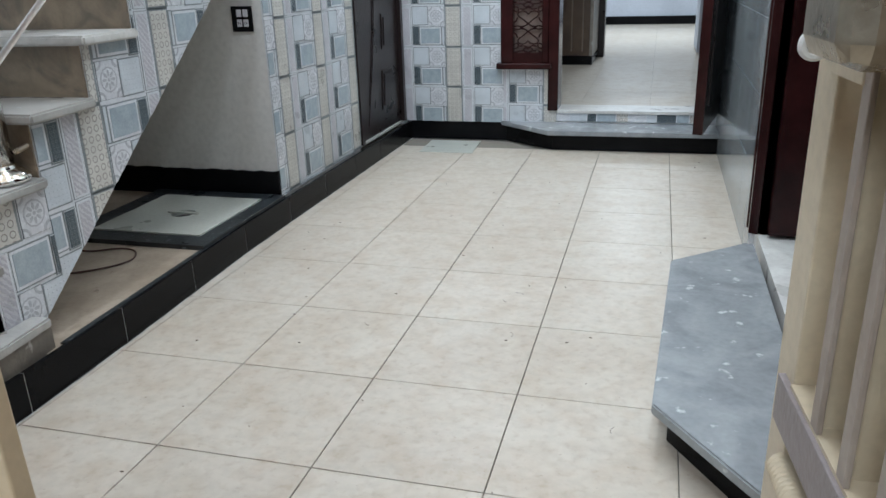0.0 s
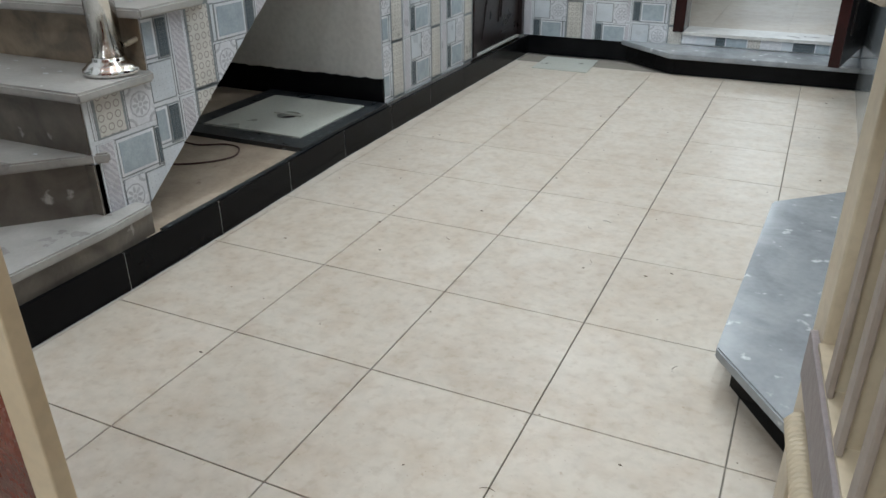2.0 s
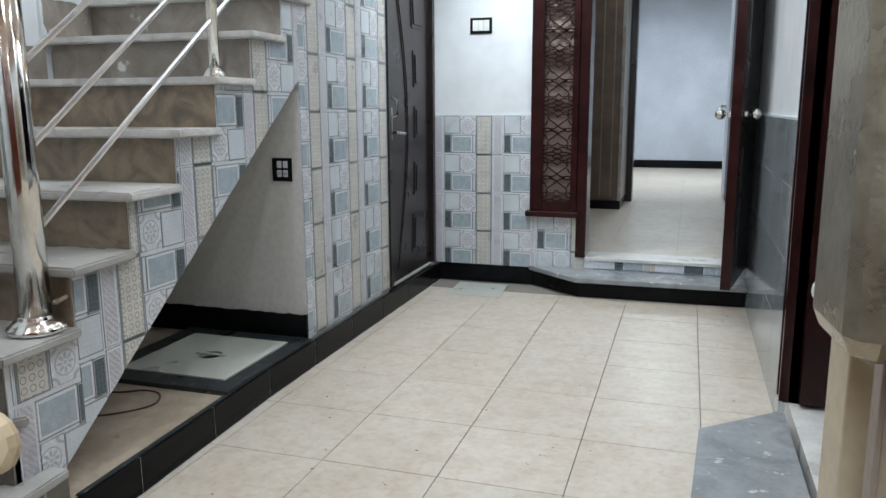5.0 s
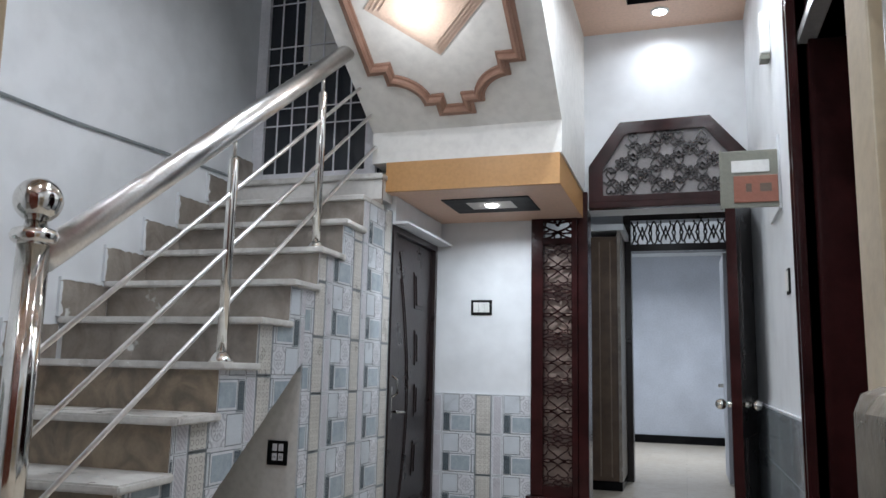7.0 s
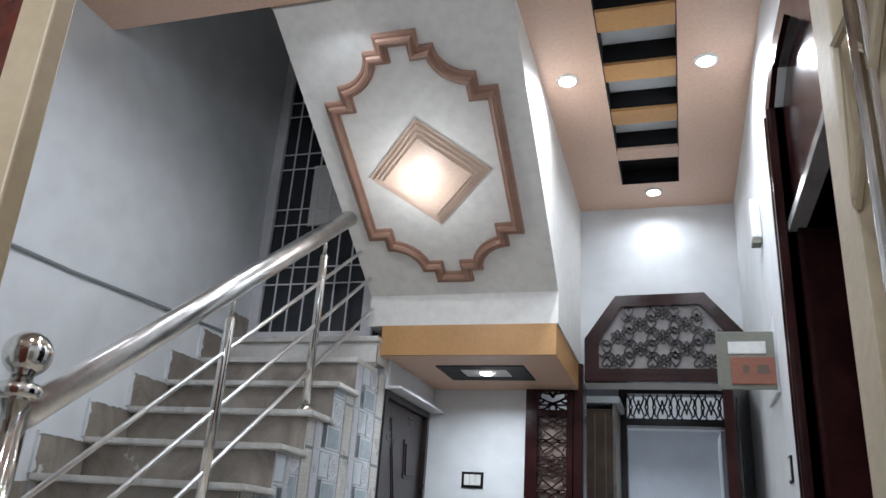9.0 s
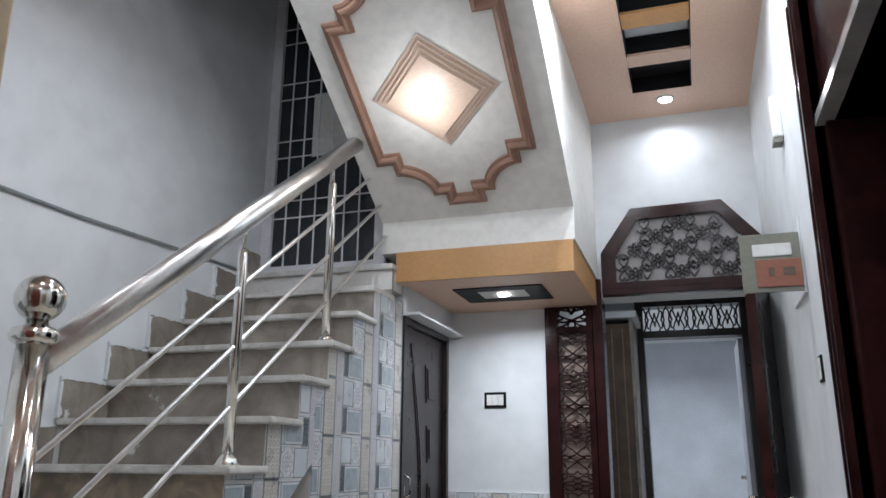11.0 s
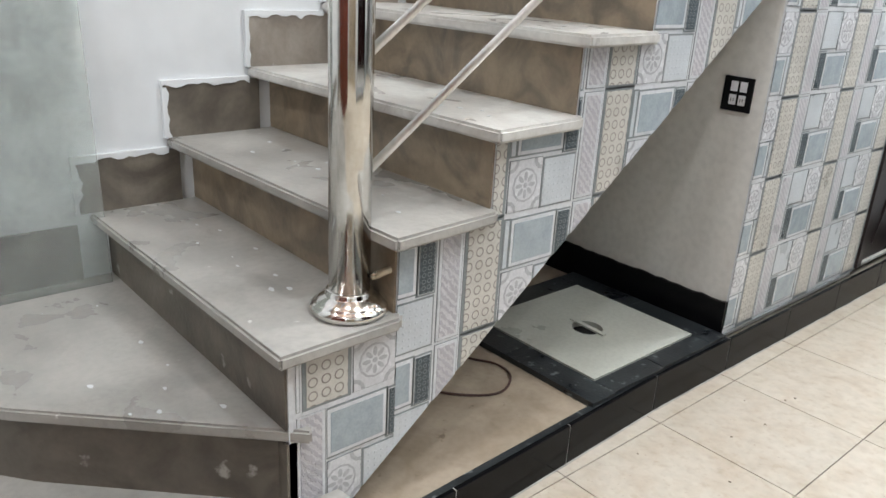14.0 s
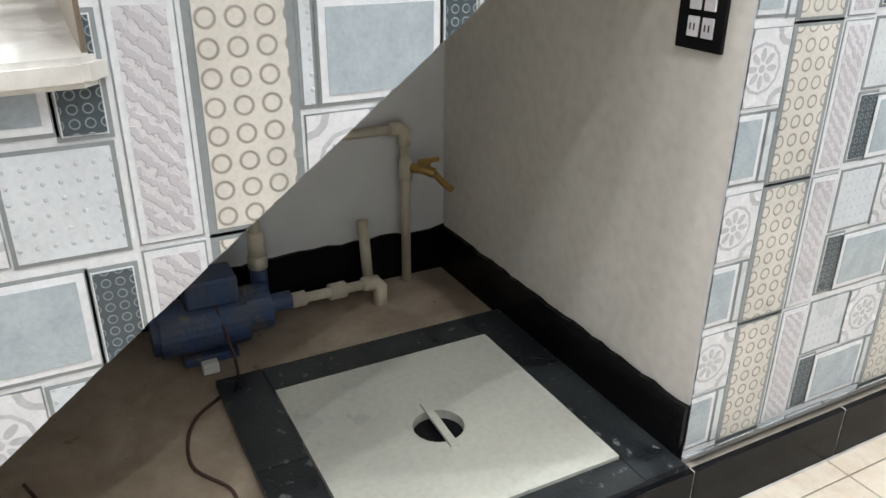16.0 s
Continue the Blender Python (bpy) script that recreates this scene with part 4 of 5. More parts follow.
def arch_screen():
    s = thing("carved_arch", (1.48, 2.75, 2.3), "dark carved wooden arch screen with cut corners over the doorway", "screen")
    out = [(1.0, 2.30), (1.0, 2.58), (1.20, 2.865), (1.75, 2.875), (RW - 0.003, 2.62), (RW - 0.003, 2.30)]
    inn = [(1.09, 2.385), (1.09, 2.56), (1.235, 2.79), (1.72, 2.80), (1.89, 2.585), (1.89, 2.385)]
    bm = bmesh.new()
    n = len(out)
    for a, b, y0, y1 in ((out, inn, 2.715, 2.757),):
        fo, fi = [bm.verts.new((x, y0, z)) for x, z in a], [bm.verts.new((x, y0, z)) for x, z in b]
        bo, bi = [bm.verts.new((x, y1, z)) for x, z in a], [bm.verts.new((x, y1, z)) for x, z in b]
        for i in range(n):
            j = (i + 1) % n
            bm.faces.new((fo[i], fo[j], fi[j], fi[i]))
            bm.faces.new((fo[i], bo[i], bo[j], fo[j]))
            bm.faces.new((fi[i], fi[j], bi[j], bi[i]))
    bmesh.ops.recalc_face_normals(bm, faces=bm.faces[:])
    part("arch_frame", bm, "rosewood", s)
    part("moulding", box(1.0, RW - 0.003, 2.695, 2.715, 2.30, 2.345, 0.006), "rosewood", s)
    part("backing", prism(inn, 1, 2.748, 2.755), "archback", s, "grey board behind the lattice")
    bm = bmesh.new()
    ya, yb, th = 2.733, 2.745, 0.0085
    spots = [(1.21 + 0.14 * i, 2.435 + 0.080 * j) for i in range(-1, 6) for j in range(5) if (i + j) % 2 == 0]

    def inside(x, z, d):
        return 1.09 + d < x < 1.89 - d and 2.385 + d < z < 2.795 - d and (x - 1.09) * 0.23 - (z - 2.56) * 0.145 > d * 0.27 and (1.89 - x) * 0.215 - (z - 2.585) * 0.17 > d * 0.27
    for x, z in spots:
        if inside(x, z, 0.012):
            flower(x, z, 0.043, ya, yb, th, bm)
        for k in (-1, 1):
            if inside(x + k * 0.07, z, 0.025):
                heart(x + k * 0.070, z, 0.060, 0.070, ya, yb, th, bm, 1 if k > 0 else -1)
            for u in (-1, 1):
                arc = [(x + k * 0.022, z + u * 0.034), (x + k * 0.045, z + u * 0.056), (x + k * 0.075, z + u * 0.056), (x + k * 0.10, z + u * 0.030)]
                if all(inside(p, q, 0.0) for p, q in arc):
                    strip(arc, th, ya, yb, bm)
    part("lattice", bm, "darklattice", s)


screen_panel()
arch_screen()


# ---- inner doorway and the rooms behind ----
def inner_rooms():
    fz = 0.20
    f = structure("floor_inner", box(0.66, 2.45, BW + T, 10.6, 0.0, fz - 0.004), "grout", "grout bed of the inner floor")
    structure("door_sill", box(0.985, RW, 2.735, BW + T, 0.185, 0.203), "marble", "white marble sill of the inner doorway")
    for i in range(4):
        for j in range(13):
            part("floor_tile", box(0.66 + i * 0.4475 + 0.0006, 0.66 + (i + 1) * 0.4475 - 0.0006, 2.96 + j * 0.5877 + 0.0006, 2.96 + (j + 1) * 0.5877 - 0.0006, fz - 0.004, fz), "floor", f)
    structure("inner_wall_left", box(0.50, 0.66, BW + T, 5.2, 0.2, 3.1), "wall", "white plaster wall of the passage")
    structure("inner_wall_right", box(2.45, 2.6, BW, 10.8, 0.2, 3.1), "wall", "white plaster wall of the passage")
    structure("inner_ceiling", box(0.3, 2.6, BW + T, 10.8, 3.1, 3.2), "wall", "white painted ceiling of the inner rooms")
    structure("inner_wall_back", box(0.3, 2.6, 10.4, 10.6, 0.2, 3.1), "bluewall", "pale blue grey plaster back wall")
    structure("skirting_back", box(0.3, 2.45, 10.38, 10.4, 0.2, 0.32), "black", "black skirting along the back wall")
    structure("inner_partition_left", box(0.50, 0.98, 5.88, 6.0, 0.2, 3.1), "wall", "plaster partition beside the bedroom door")
    structure("inner_partition_right", box(2.06, 2.45, 5.88, 6.0, 0.2, 3.1), "wall", "plaster partition beside the bedroom door")
    structure("inner_partition_top", box(0.98, 2.06, 5.88, 6.0, 2.90, 3.1), "wall", "plaster over the bedroom door")
    structure("bedroom_wall_left", box(0.14, 0.3, 5.88, 10.6, 0.2, 3.1), "wall", "white plaster bedroom wall")
    structure("floor_bedroom", box(0.14, 0.66, 5.88, 10.6, 0.0, 0.2), "floor", "beige bedroom floor")
    d = structure("door_bedroom", box(0.985, 1.06, 5.84, 6.02, 0.2, 2.90), "door", "dark bedroom door frame with a lattice over it")
    part("door_frame", box(1.99, 2.055, 5.84, 6.02, 0.2, 2.90), "door", d)
    part("door_frame", box(1.06, 1.99, 5.84, 6.02, 2.82, 2.90), "door", d)
    part("door_frame", box(1.06, 1.99, 5.84, 6.02, 2.50, 2.57), "door", d)
    bm = bmesh.new()
    for i in range(4):
        # hearts laid on their sides
        b2 = bmesh.new()
        lattice_unit(0, 0, 0.25, 0.2325, 5.90, 5.92, 0.015, b2, False)
        for v in b2.verts:
            v.co = Vector((1.176 + i * 0.2325 + v.co.z, v.co.y, 2.695 + v.co.x))
        me = bpy.data.meshes.new("m")
        b2.to_mesh(me)
        b2.free()
        bm.from_mesh(me)
        bpy.data.meshes.remove(me)
    part("lattice", bm, "door", d)
    part("door_leaf", box(1.955, 1.99, 6.02, 6.8, 0.22, 2.49), "bluewall", d, "pale door leaf standing open")
    part("handle", rod((1.955, 6.70, 1.15), (1.90, 6.70, 1.15), 0.02, 12), "chrome", d)
    c = thing("wardrobe", (0.82, 5.4, 0.2), "tall brown wooden wardrobe with a pale top beside the bedroom door", "wardrobe")
    part("body", box(0.665, 0.97, 5.2, 5.8, 0.28, 2.55, 0.004), "wood", c)
    part("plinth", box(0.662, 1.0, 5.18, 5.82, 0.20, 0.28), "black", c)
    part("side_board", box(0.972, 1.0, 5.19, 5.82, 0.28, 2.60), "riser_grey", c)
    part("top_board", box(0.662, 1.04, 5.14, 5.85, 2.60, 2.66), "wall", c)
    for x in (0.70, 0.80, 0.90):
        part("trim_strip", box(x, x + 0.012, 5.19, 5.20, 0.32, 2.5), "woodlight", c)
    # riser of small tiles under the sill
    rs = structure("sill_riser", box(0.985, RW - 0.02, 2.746, BW, 0.13, 0.184), "tbase", "strip of small tiles under the sill")
    x = 0.99
    k = 0
    while x < RW - 0.06:
        w = (0.075, 0.11, 0.06, 0.12)[k % 4]
        part("mosaic_tile", box(x + 0.004, min(x + w, RW - 0.022) - 0.002, 2.743, 2.746, 0.134, 0.182), ("tfloral", "tlight", "tdark", "tblue", "tbeige")[k % 5], rs)
        x += w
        k += 1


inner_rooms()


def inner_door():
    hinge, free = Vector((1.945, 2.73)), Vector((1.81, 2.00))
    d = (free - hinge).normalized()
    n = Vector((-d.y, d.x))
    def slab(a, b, o0, o1, z0, z1):
        p = [hinge + d * a + n * o0, hinge + d * b + n * o0, hinge + d * b + n * o1, hinge + d * a + n * o1]
        return prism([tuple(q) for q in p], 2, z0, z1)
    L = (free - hinge).length
    s = structure("door_inner", slab(0, L, -0.024, 0.024, 0.215, 2.27), "door", "dark lacquered door standing open")
    part("edge_strip", slab(L, L + 0.004, -0.025, 0.025, 0.215, 2.27), "rosewood", s)
    for z0, z1 in ((0.35, 0.95), (1.25, 2.10)):
        part("panel", slab(0.12, L - 0.12, 0.024, 0.032, z0, z1), "door", s)
        part("panel", slab(0.12, L - 0.12, -0.032, -0.024, z0, z1), "door", s)
    for o in (-1, 1):
        c = hinge + d * (L - 0.06)
        a, b, e = c + n * o * 0.02, c + n * o * 0.05, c + n * o * 0.085
        part("door_handle", rod((a.x, a.y, 1.12), (b.x, b.y, 1.12), 0.014, 16), "chrome", s, smooth=True)
        k = bmesh.new()
        bmesh.ops.create_uvsphere(k, u_segments=16, v_segments=10, radius=0.028)
        bmesh.ops.translate(k, verts=k.verts[:], vec=(e.x, e.y, 1.12))
        part("knob", k, "chrome", s, smooth=True)
    part("door_frame", box(1.87, 1.955, 2.735, 2.757, 0.203, 2.30), "rosewood", s)


inner_door()


# ---- tall doorway in the east wall ----
def tall_door():
    d = structure("door_hall", box(RW - 0.02, RW + T, DY1, DY1 + 0.10, 0.135, 2.95), "rosewood", "tall red brown door frame with cut corners")
    part("door_frame", box(RW - 0.006, RW + T, DY0 - 0.05, DY0, 0.135, DZ), "rosewood", d)
    part("door_frame", prism([(DY1 + 0.10, 2.951), (DY1, 2.951), (0.46, 3.01), (0.10, 2.98), (DY0, DZ), (DY0 - 0.05, DZ), (DY0 - 0.04, 2.55), (0.06, 3.06), (0.48, 3.09), (DY1 + 0.10, 3.01)], 0, RW - 0.02, RW + T - 0.002), "rosewood", d)
    for a in (0.01, 0.075):
        part("frame_bead", box(RW - 0.03, RW - 0.018, DY1 + a, DY1 + a + 0.02, 0.135, 2.95), "rosewood", d)
    part("transom", box(RW + 0.004, RW + 0.06, DY0 + 0.002, DY1 - 0.002, 2.425, 2.462), "chromewhite", d, "pale shiny transom edge")
    part("transom_panel", prism([(DY0 + 0.006, 2.462), (DY1 - 0.004, 2.462), (DY1 - 0.004, 2.945), (0.46, 3.004), (0.104, 2.974), (DY0 + 0.006, DZ)], 0, RW + 0.03, RW + 0.05), "rosewood", d)
    part("door_leaf", box(RW + 0.03, RW + 0.85, DY1 - 0.05, DY1 - 0.004, 0.15, 2.42), "rosewood", d)
    part("edge_strip", box(RW + 0.02, RW + 0.06, DY0 + 0.002, DY0 + 0.014, 0.135, 2.42), "alu", d)
    part("edge_strip", box(RW + 0.036, RW + 0.046, DY1 - 0.054, DY1 - 0.050, 0.2, 2.42), "rosewood", d)
    # unseen room shell; the unlit interior's darkness is put into its colours
    structure("side_room_wall", box(RW + 1.2, RW + 1.3, -1.6, 1.6, 0.1, 3.2), "rosewood", "added side room wall, coloured dark for the room's shade")
    structure("side_room_ends", box(RW + T, RW + 1.2, 1.5, 1.6, 0.1, 3.2, bm=box(RW + T, RW + 1.2, -1.6, -1.5, 0.1, 3.2)), "rosewood", "added side room walls, coloured dark for the room's shade")
    structure("side_room_floor", box(RW + T, RW + 1.3, -1.6, 1.6, 0.0, 0.13), "marble", "marble floor of the side room")
    structure("side_room_ceiling", box(RW + T, RW + 1.3, -1.6, 1.6, 3.2, 3.3), "dark", "added side room ceiling, coloured black for the room's shade")


tall_door()


# ---- niche under the stairs ----
def jagged(y0, y1, z0, z1, steps, amp, seed):
    r = random.Random(seed)
    top = [(y0 + (y1 - y0) * i / steps, z1 + r.uniform(-amp, amp)) for i in range(steps + 1)]
    return [(y0, z0), (y1, z0)] + top[::-1]


def niche():
    structure("niche_skirting_back", prism(jagged(-0.62, 0.868, 0.112, 0.235, 40, 0.006, 3), 0, LW, LW + 0.010), "black", "black granite skirting with a ragged plaster edge")
    structure("niche_skirting_side", prism(jagged(LW + 0.012, -0.024, 0.112, 0.235, 30, 0.003, 5), 1, 0.858, 0.87), "black", "black granite skirting with a ragged plaster edge")
    f = thing("tank_cover", (-0.33, 0.52, 0.112), "pale sheet cover with a round hole in a black granite frame", "tank cover")
    z0, z1 = 0.112, 0.130
    for a in ((-0.650, -0.33, 0.165, 0.262), (-0.328, 0.008, 0.165, 0.262), (-0.650, -0.33, 0.765, 0.857), (-0.328, -0.002, 0.765, 0.857), (-0.650, -0.556, 0.264, 0.50), (-0.650, -0.556, 0.502, 0.763), (-0.067, 0.004, 0.264, 0.50), (-0.067, 0.0, 0.502, 0.763)):
        part("frame_tile", box(*a, z0, z1), "blackdust", f)
    bm = bmesh.new()
    cx, cy, r = -0.298, 0.510, 0.050
    zt = 0.1345
    n = 32
    ring_t = [bm.verts.new((cx + r * math.cos(2 * math.pi * i / n), cy + r * math.sin(2 * math.pi * i / n), zt)) for i in range(n)]
    ring_b = [bm.verts.new((v.co.x, v.co.y, z0 + 0.003)) for v in ring_t]
    def edge(a):
        dx, dy = math.cos(a), math.sin(a)
        k = min(((-0.070 - cx) / dx if dx > 0 else (-0.553 - cx) / dx) if abs(dx) > 1e-6 else 9, ((0.762 - cy) / dy if dy > 0 else (0.265 - cy) / dy) if abs(dy) > 1e-6 else 9)
        return (cx + dx * k, cy + dy * k)
    rim = [edge(2 * math.pi * i / n) for i in range(n)]
    for q in ((-0.553, 0.265), (-0.070, 0.265), (-0.070, 0.762), (-0.553, 0.762)):
        rim[min(range(n), key=lambda i: math.dist(rim[i], q))] = q
    out_t = [bm.verts.new((*q, zt)) for q in rim]
    out_b = [bm.verts.new((v.co.x, v.co.y, z0 + 0.003)) for v in out_t]
    for i in range(n):
        j = (i + 1) % n
        bm.faces.new((ring_t[i], out_t[i], out_t[j], ring_t[j]))
        bm.faces.new((ring_b[i], ring_t[i], ring_t[j], ring_b[j]))
        bm.faces.new((out_t[i], out_b[i], out_b[j], out_t[j]))
    lid = part("lid", bm, "lid", f)
    # black disc stands for the unlit depth under the hole
    part("hole_shade", lathe(cx, cy, [(r, z0 + 0.001), (r, z0 + 0.003)], 24), "dark", f)
    part("lifting_bar", prism([(cx - 0.072, cy - 0.004), (cx + 0.072, cy - 0.010), (cx + 0.072, cy + 0.006), (cx - 0.072, cy + 0.012)], 2, zt, zt + 0.006), "lid", f)


niche()


def eased(pts, k=6):
    """The path through the points, rounded."""
    p = [Vector(q) for q in pts]
    p = [p[0] * 2 - p[1]] + p + [p[-1] * 2 - p[-2]]
    out = []
    for a, b, c, d in zip(p, p[1:], p[2:], p[3:]):
        for i in range(k):
            t = i / k
            out.append(0.5 * (2 * b + (c - a) * t + (2 * a - 5 * b + 4 * c - d) * t * t + (3 * b - a - 3 * c + d) * t ** 3))
    return out + [p[-2]]


def fitting(pts, r, name, parent, m="pipe"):
    part(name, tube(pts, r, 12), m, parent, smooth=True)


def plumbing():
    x = LW + 0.035
    p = thing("tap_pipe", (x, 0.76, 0.112), "cream plastic water pipe with elbow on the wall", "pipe")
    fitting([(x, 0.74, 0.112), (x, 0.74, 0.50)], 0.0125, "pipe", p)
    fitting([(x, 0.50, 0.535), (x, 0.72, 0.535)], 0.0125, "pipe", p)
    fitting([(x, 0.70, 0.535), (x, 0.725, 0.535), (x, 0.739, 0.522), (x, 0.74, 0.49)], 0.018, "elbow", p)
    fitting([(x, 0.74, 0.40), (x, 0.74, 0.455)], 0.018, "socket", p)
    fitting([(x, 0.02, 0.52), (x, 0.51, 0.535)], 0.0125, "pipe", p)
    t = part("tap", tube([(x, 0.745, 0.43), (x + 0.03, 0.775, 0.43), (x + 0.05, 0.80, 0.42)], 0.013, 10), "brass", p, "worn yellow brass tap")
    part("spout", tube([(x + 0.05, 0.80, 0.42), (x + 0.055, 0.82, 0.395), (x + 0.06, 0.845, 0.372)], 0.009, 10), "brass", t)
    part("tap_lever", box(x + 0.03, x + 0.038, 0.76, 0.82, 0.445, 0.458, 0.002, bm=box(x + 0.03, x + 0.038, 0.785, 0.795, 0.43, 0.446)), "brass", t)
    q = thing("short_pipe", (x + 0.01, 0.615, 0.112), "short grey capped plastic pipe stub standing by the wall", "pipe")
    fitting([(x + 0.01, 0.625, 0.112), (x + 0.01, 0.615, 0.31)], 0.014, "pipe", q)
    w = thing("water_pump", (-0.80, 0.24, 0.112), "small dusty blue electric water pump on the tiled ledge", "pump")
    px = -0.80
    part("motor", rod((px, 0.08, 0.19), (px, 0.27, 0.19), 0.062, 24), "blue", w, smooth=False)
    part("end_cap", rod((px, 0.065, 0.19), (px, 0.08, 0.19), 0.052, 24), "blue", w)
    part("terminal_box", box(px - 0.045, px + 0.045, 0.14, 0.255, 0.245, 0.31, 0.008), "blue", w)
    part("pump_head", rod((px - 0.02, 0.27, 0.19), (px - 0.02, 0.33, 0.19), 0.055, 24), "blue", w)
    part("outlet", rod((px - 0.02, 0.33, 0.19), (px - 0.02, 0.385, 0.19), 0.022, 16), "blue", w)
    part("pump_foot", box(px - 0.05, px + 0.05, 0.12, 0.24, 0.112, 0.132, 0.003), "blue", w)
    part("inlet", rod((px - 0.06, 0.325, 0.20), (px - 0.06, 0.325, 0.27), 0.02, 16), "blue", w)
    v = thing("riser_pipe", (px - 0.06, 0.325, 0.27), "cream plastic pipe rising from the blue pump", "pipe")
    fitting([(px - 0.06, 0.325, 0.27), (px - 0.06, 0.325, 0.30)], 0.023, "union", v)
    fitting([(px - 0.06, 0.325, 0.30), (px - 0.06, 0.325, 0.36)], 0.019, "socket", v)
    fitting([(px - 0.06, 0.325, 0.35), (px - 0.06, 0.325, 0.62)], 0.013, "pipe", v)
    u = thing("suction_pipe", (px, 0.5, 0.16), "cream plastic pipe with tee and elbow beside the pump", "pipe")
    fitting([(px - 0.02, 0.385, 0.185), (px - 0.04, 0.60, 0.175)], 0.0125, "pipe", u)
    fitting([(px - 0.02, 0.385, 0.185), (px - 0.023, 0.42, 0.184)], 0.019, "socket", u)
    fitting([(px - 0.03, 0.485, 0.18), (px - 0.034, 0.525, 0.178)], 0.021, "tee", u)
    fitting([(px - 0.038, 0.575, 0.177), (px - 0.04, 0.61, 0.176), (px - 0.04, 0.622, 0.16), (px - 0.04, 0.622, 0.112)], 0.018, "elbow", u)
    c = thing("pump_cable", (-0.6, 0.1, 0.115), "dark red brown cable lying on the tiled ledge", "cable")
    fitting(eased([(px + 0.03, 0.2, 0.26), (-0.74, 0.21, 0.20), (-0.70, 0.22, 0.13), (-0.64, 0.20, 0.116), (-0.55, 0.10, 0.116), (-0.42, 0.07, 0.116), (-0.32, 0.12, 0.116), (-0.24, 0.10, 0.116), (-0.20, 0.0, 0.116), (-0.30, -0.12, 0.116), (-0.5, -0.2, 0.116)]), 0.0035, "cable", c, "redcable")
    k = thing("cable_connector", (px + 0.09, 0.165, 0.112), "small white connector hanging by the pump", "connector")
    part("connector", box(px + 0.075, px + 0.10, 0.15, 0.185, 0.115, 0.14, 0.003), "white", k)


plumbing()


# ---- switches and boxes ----
def switches():
    a = thing("switch_plate", (-0.12, 0.868, 0.89), "black switch plate with four pale modules on the niche wall", "switch")
    part("plate", box(-0.168, -0.072, 0.862, 0.87, 0.842, 0.945, 0.002), "dark", a)
    for i, (x, z) in enumerate(((-0.142, 0.902), (-0.112, 0.902), (-0.142, 0.862), (-0.112, 0.862))):
        part("module", box(x, x + 0.022, 0.858, 0.862, z, z + 0.030, 0.001), "alu", a)
        if i > 1:
            for k in (0.006, 0.014):
                part("socket_slot", box(x + k, x + k + 0.002, 0.8572, 0.858, z + 0.010, z + 0.02), "dark", a)
    b = thing("wall_switch", (0.285, BW, 1.67), "white switch plate with a dark surround", "switch")
    part("plate", box(0.215, 0.358, BW - 0.008, BW, 1.622, 1.722, 0.002), "dark", b)
    for i in range(3):
        part("rocker", box(0.232 + i * 0.037, 0.267 + i * 0.037, BW - 0.012, BW - 0.008, 1.640, 1.706, 0.001), "white", b)
    c = thing("side_switch", (RW, 1.12, 1.64), "small white switch with dark surround by the tall doorway", "switch")
    part("plate", box(RW - 0.008, RW, 1.08, 1.16, 1.59, 1.69, 0.002), "dark", c)
    part("rocker", box(RW - 0.013, RW - 0.008, 1.09, 1.15, 1.60, 1.68, 0.001), "white", c)
    d = thing("door_bell", (RW, 1.42, 2.8), "white plastic door chime on the wall", "door bell")
    part("body", box(RW - 0.045, RW, 1.37, 1.45, 2.70, 2.90, 0.008), "white", d)
    part("base", box(RW - 0.045, RW - 0.004, 1.375, 1.445, 2.675, 2.70, 0.003), "greengrey", d)
    e = thing("breaker_box", (RW, 1.24, 2.12), "open breaker box flap with a white label and orange card", "breaker box")
    part("box_edge", box(RW - 0.012, RW, 1.23, 1.60, 1.96, 2.28, 0.002), "wall", e)
    flap = part("flap", box(1.735, RW - 0.012, 1.215, 1.225, 1.965, 2.212, 0.003), "greengrey", e, "grey green metal flap")
    part("flap_edge", box(1.728, 1.738, 1.212, 1.228, 1.96, 2.217, 0.001), "greengrey", flap)
    part("label", box(1.775, 1.925, 1.211, 1.215, 2.115, 2.168, 0.004), "white", flap)
    part("card", box(1.782, 1.955, 1.206, 1.2115, 1.985, 2.100, 0.002), "terracotta", flap, "orange brown card with two dark windows")
    for x in (1.83, 1.885):
        part("card_window", box(x, x + (0.022 if x < 1.85 else 0.045), 1.2045, 1.206, 2.03, 2.065), "wood", flap)
    m = thing("floor_sheet", (0.35, 2.5, 0.0), "pale rectangular cover plate lying on the floor tiles", "cover plate")
    part("plate", prism([(0.18, 2.33), (0.52, 2.33), (0.50, 2.68), (0.17, 2.67)], 2, 0.0, 0.004), "lid", m)
    g = thing("glass_sheet", (-0.93, -1.3, tread_z(0)), "dusty greenish glass sheet leaning on the wall above the stairs", "glass sheet")
    bm = box(-0.905, -0.899, -1.50, -0.765, tread_z(0), 1.42)
    for v in bm.verts:
        if v.co.z > 1:
            v.co.x -= 0.055
    part("pane", bm, "glass", g)
    r = thing("bolt_rod", (-0.05, -0.50, tread_z(1) + 0.1), "short rusty rod between post and riser", "rod")
    part("rod", rod((-0.06, -0.53, tread_z(1) + 0.075), (-0.035, -0.475, tread_z(1) + 0.095), 0.008, 12), "steelworn", r)


switches()


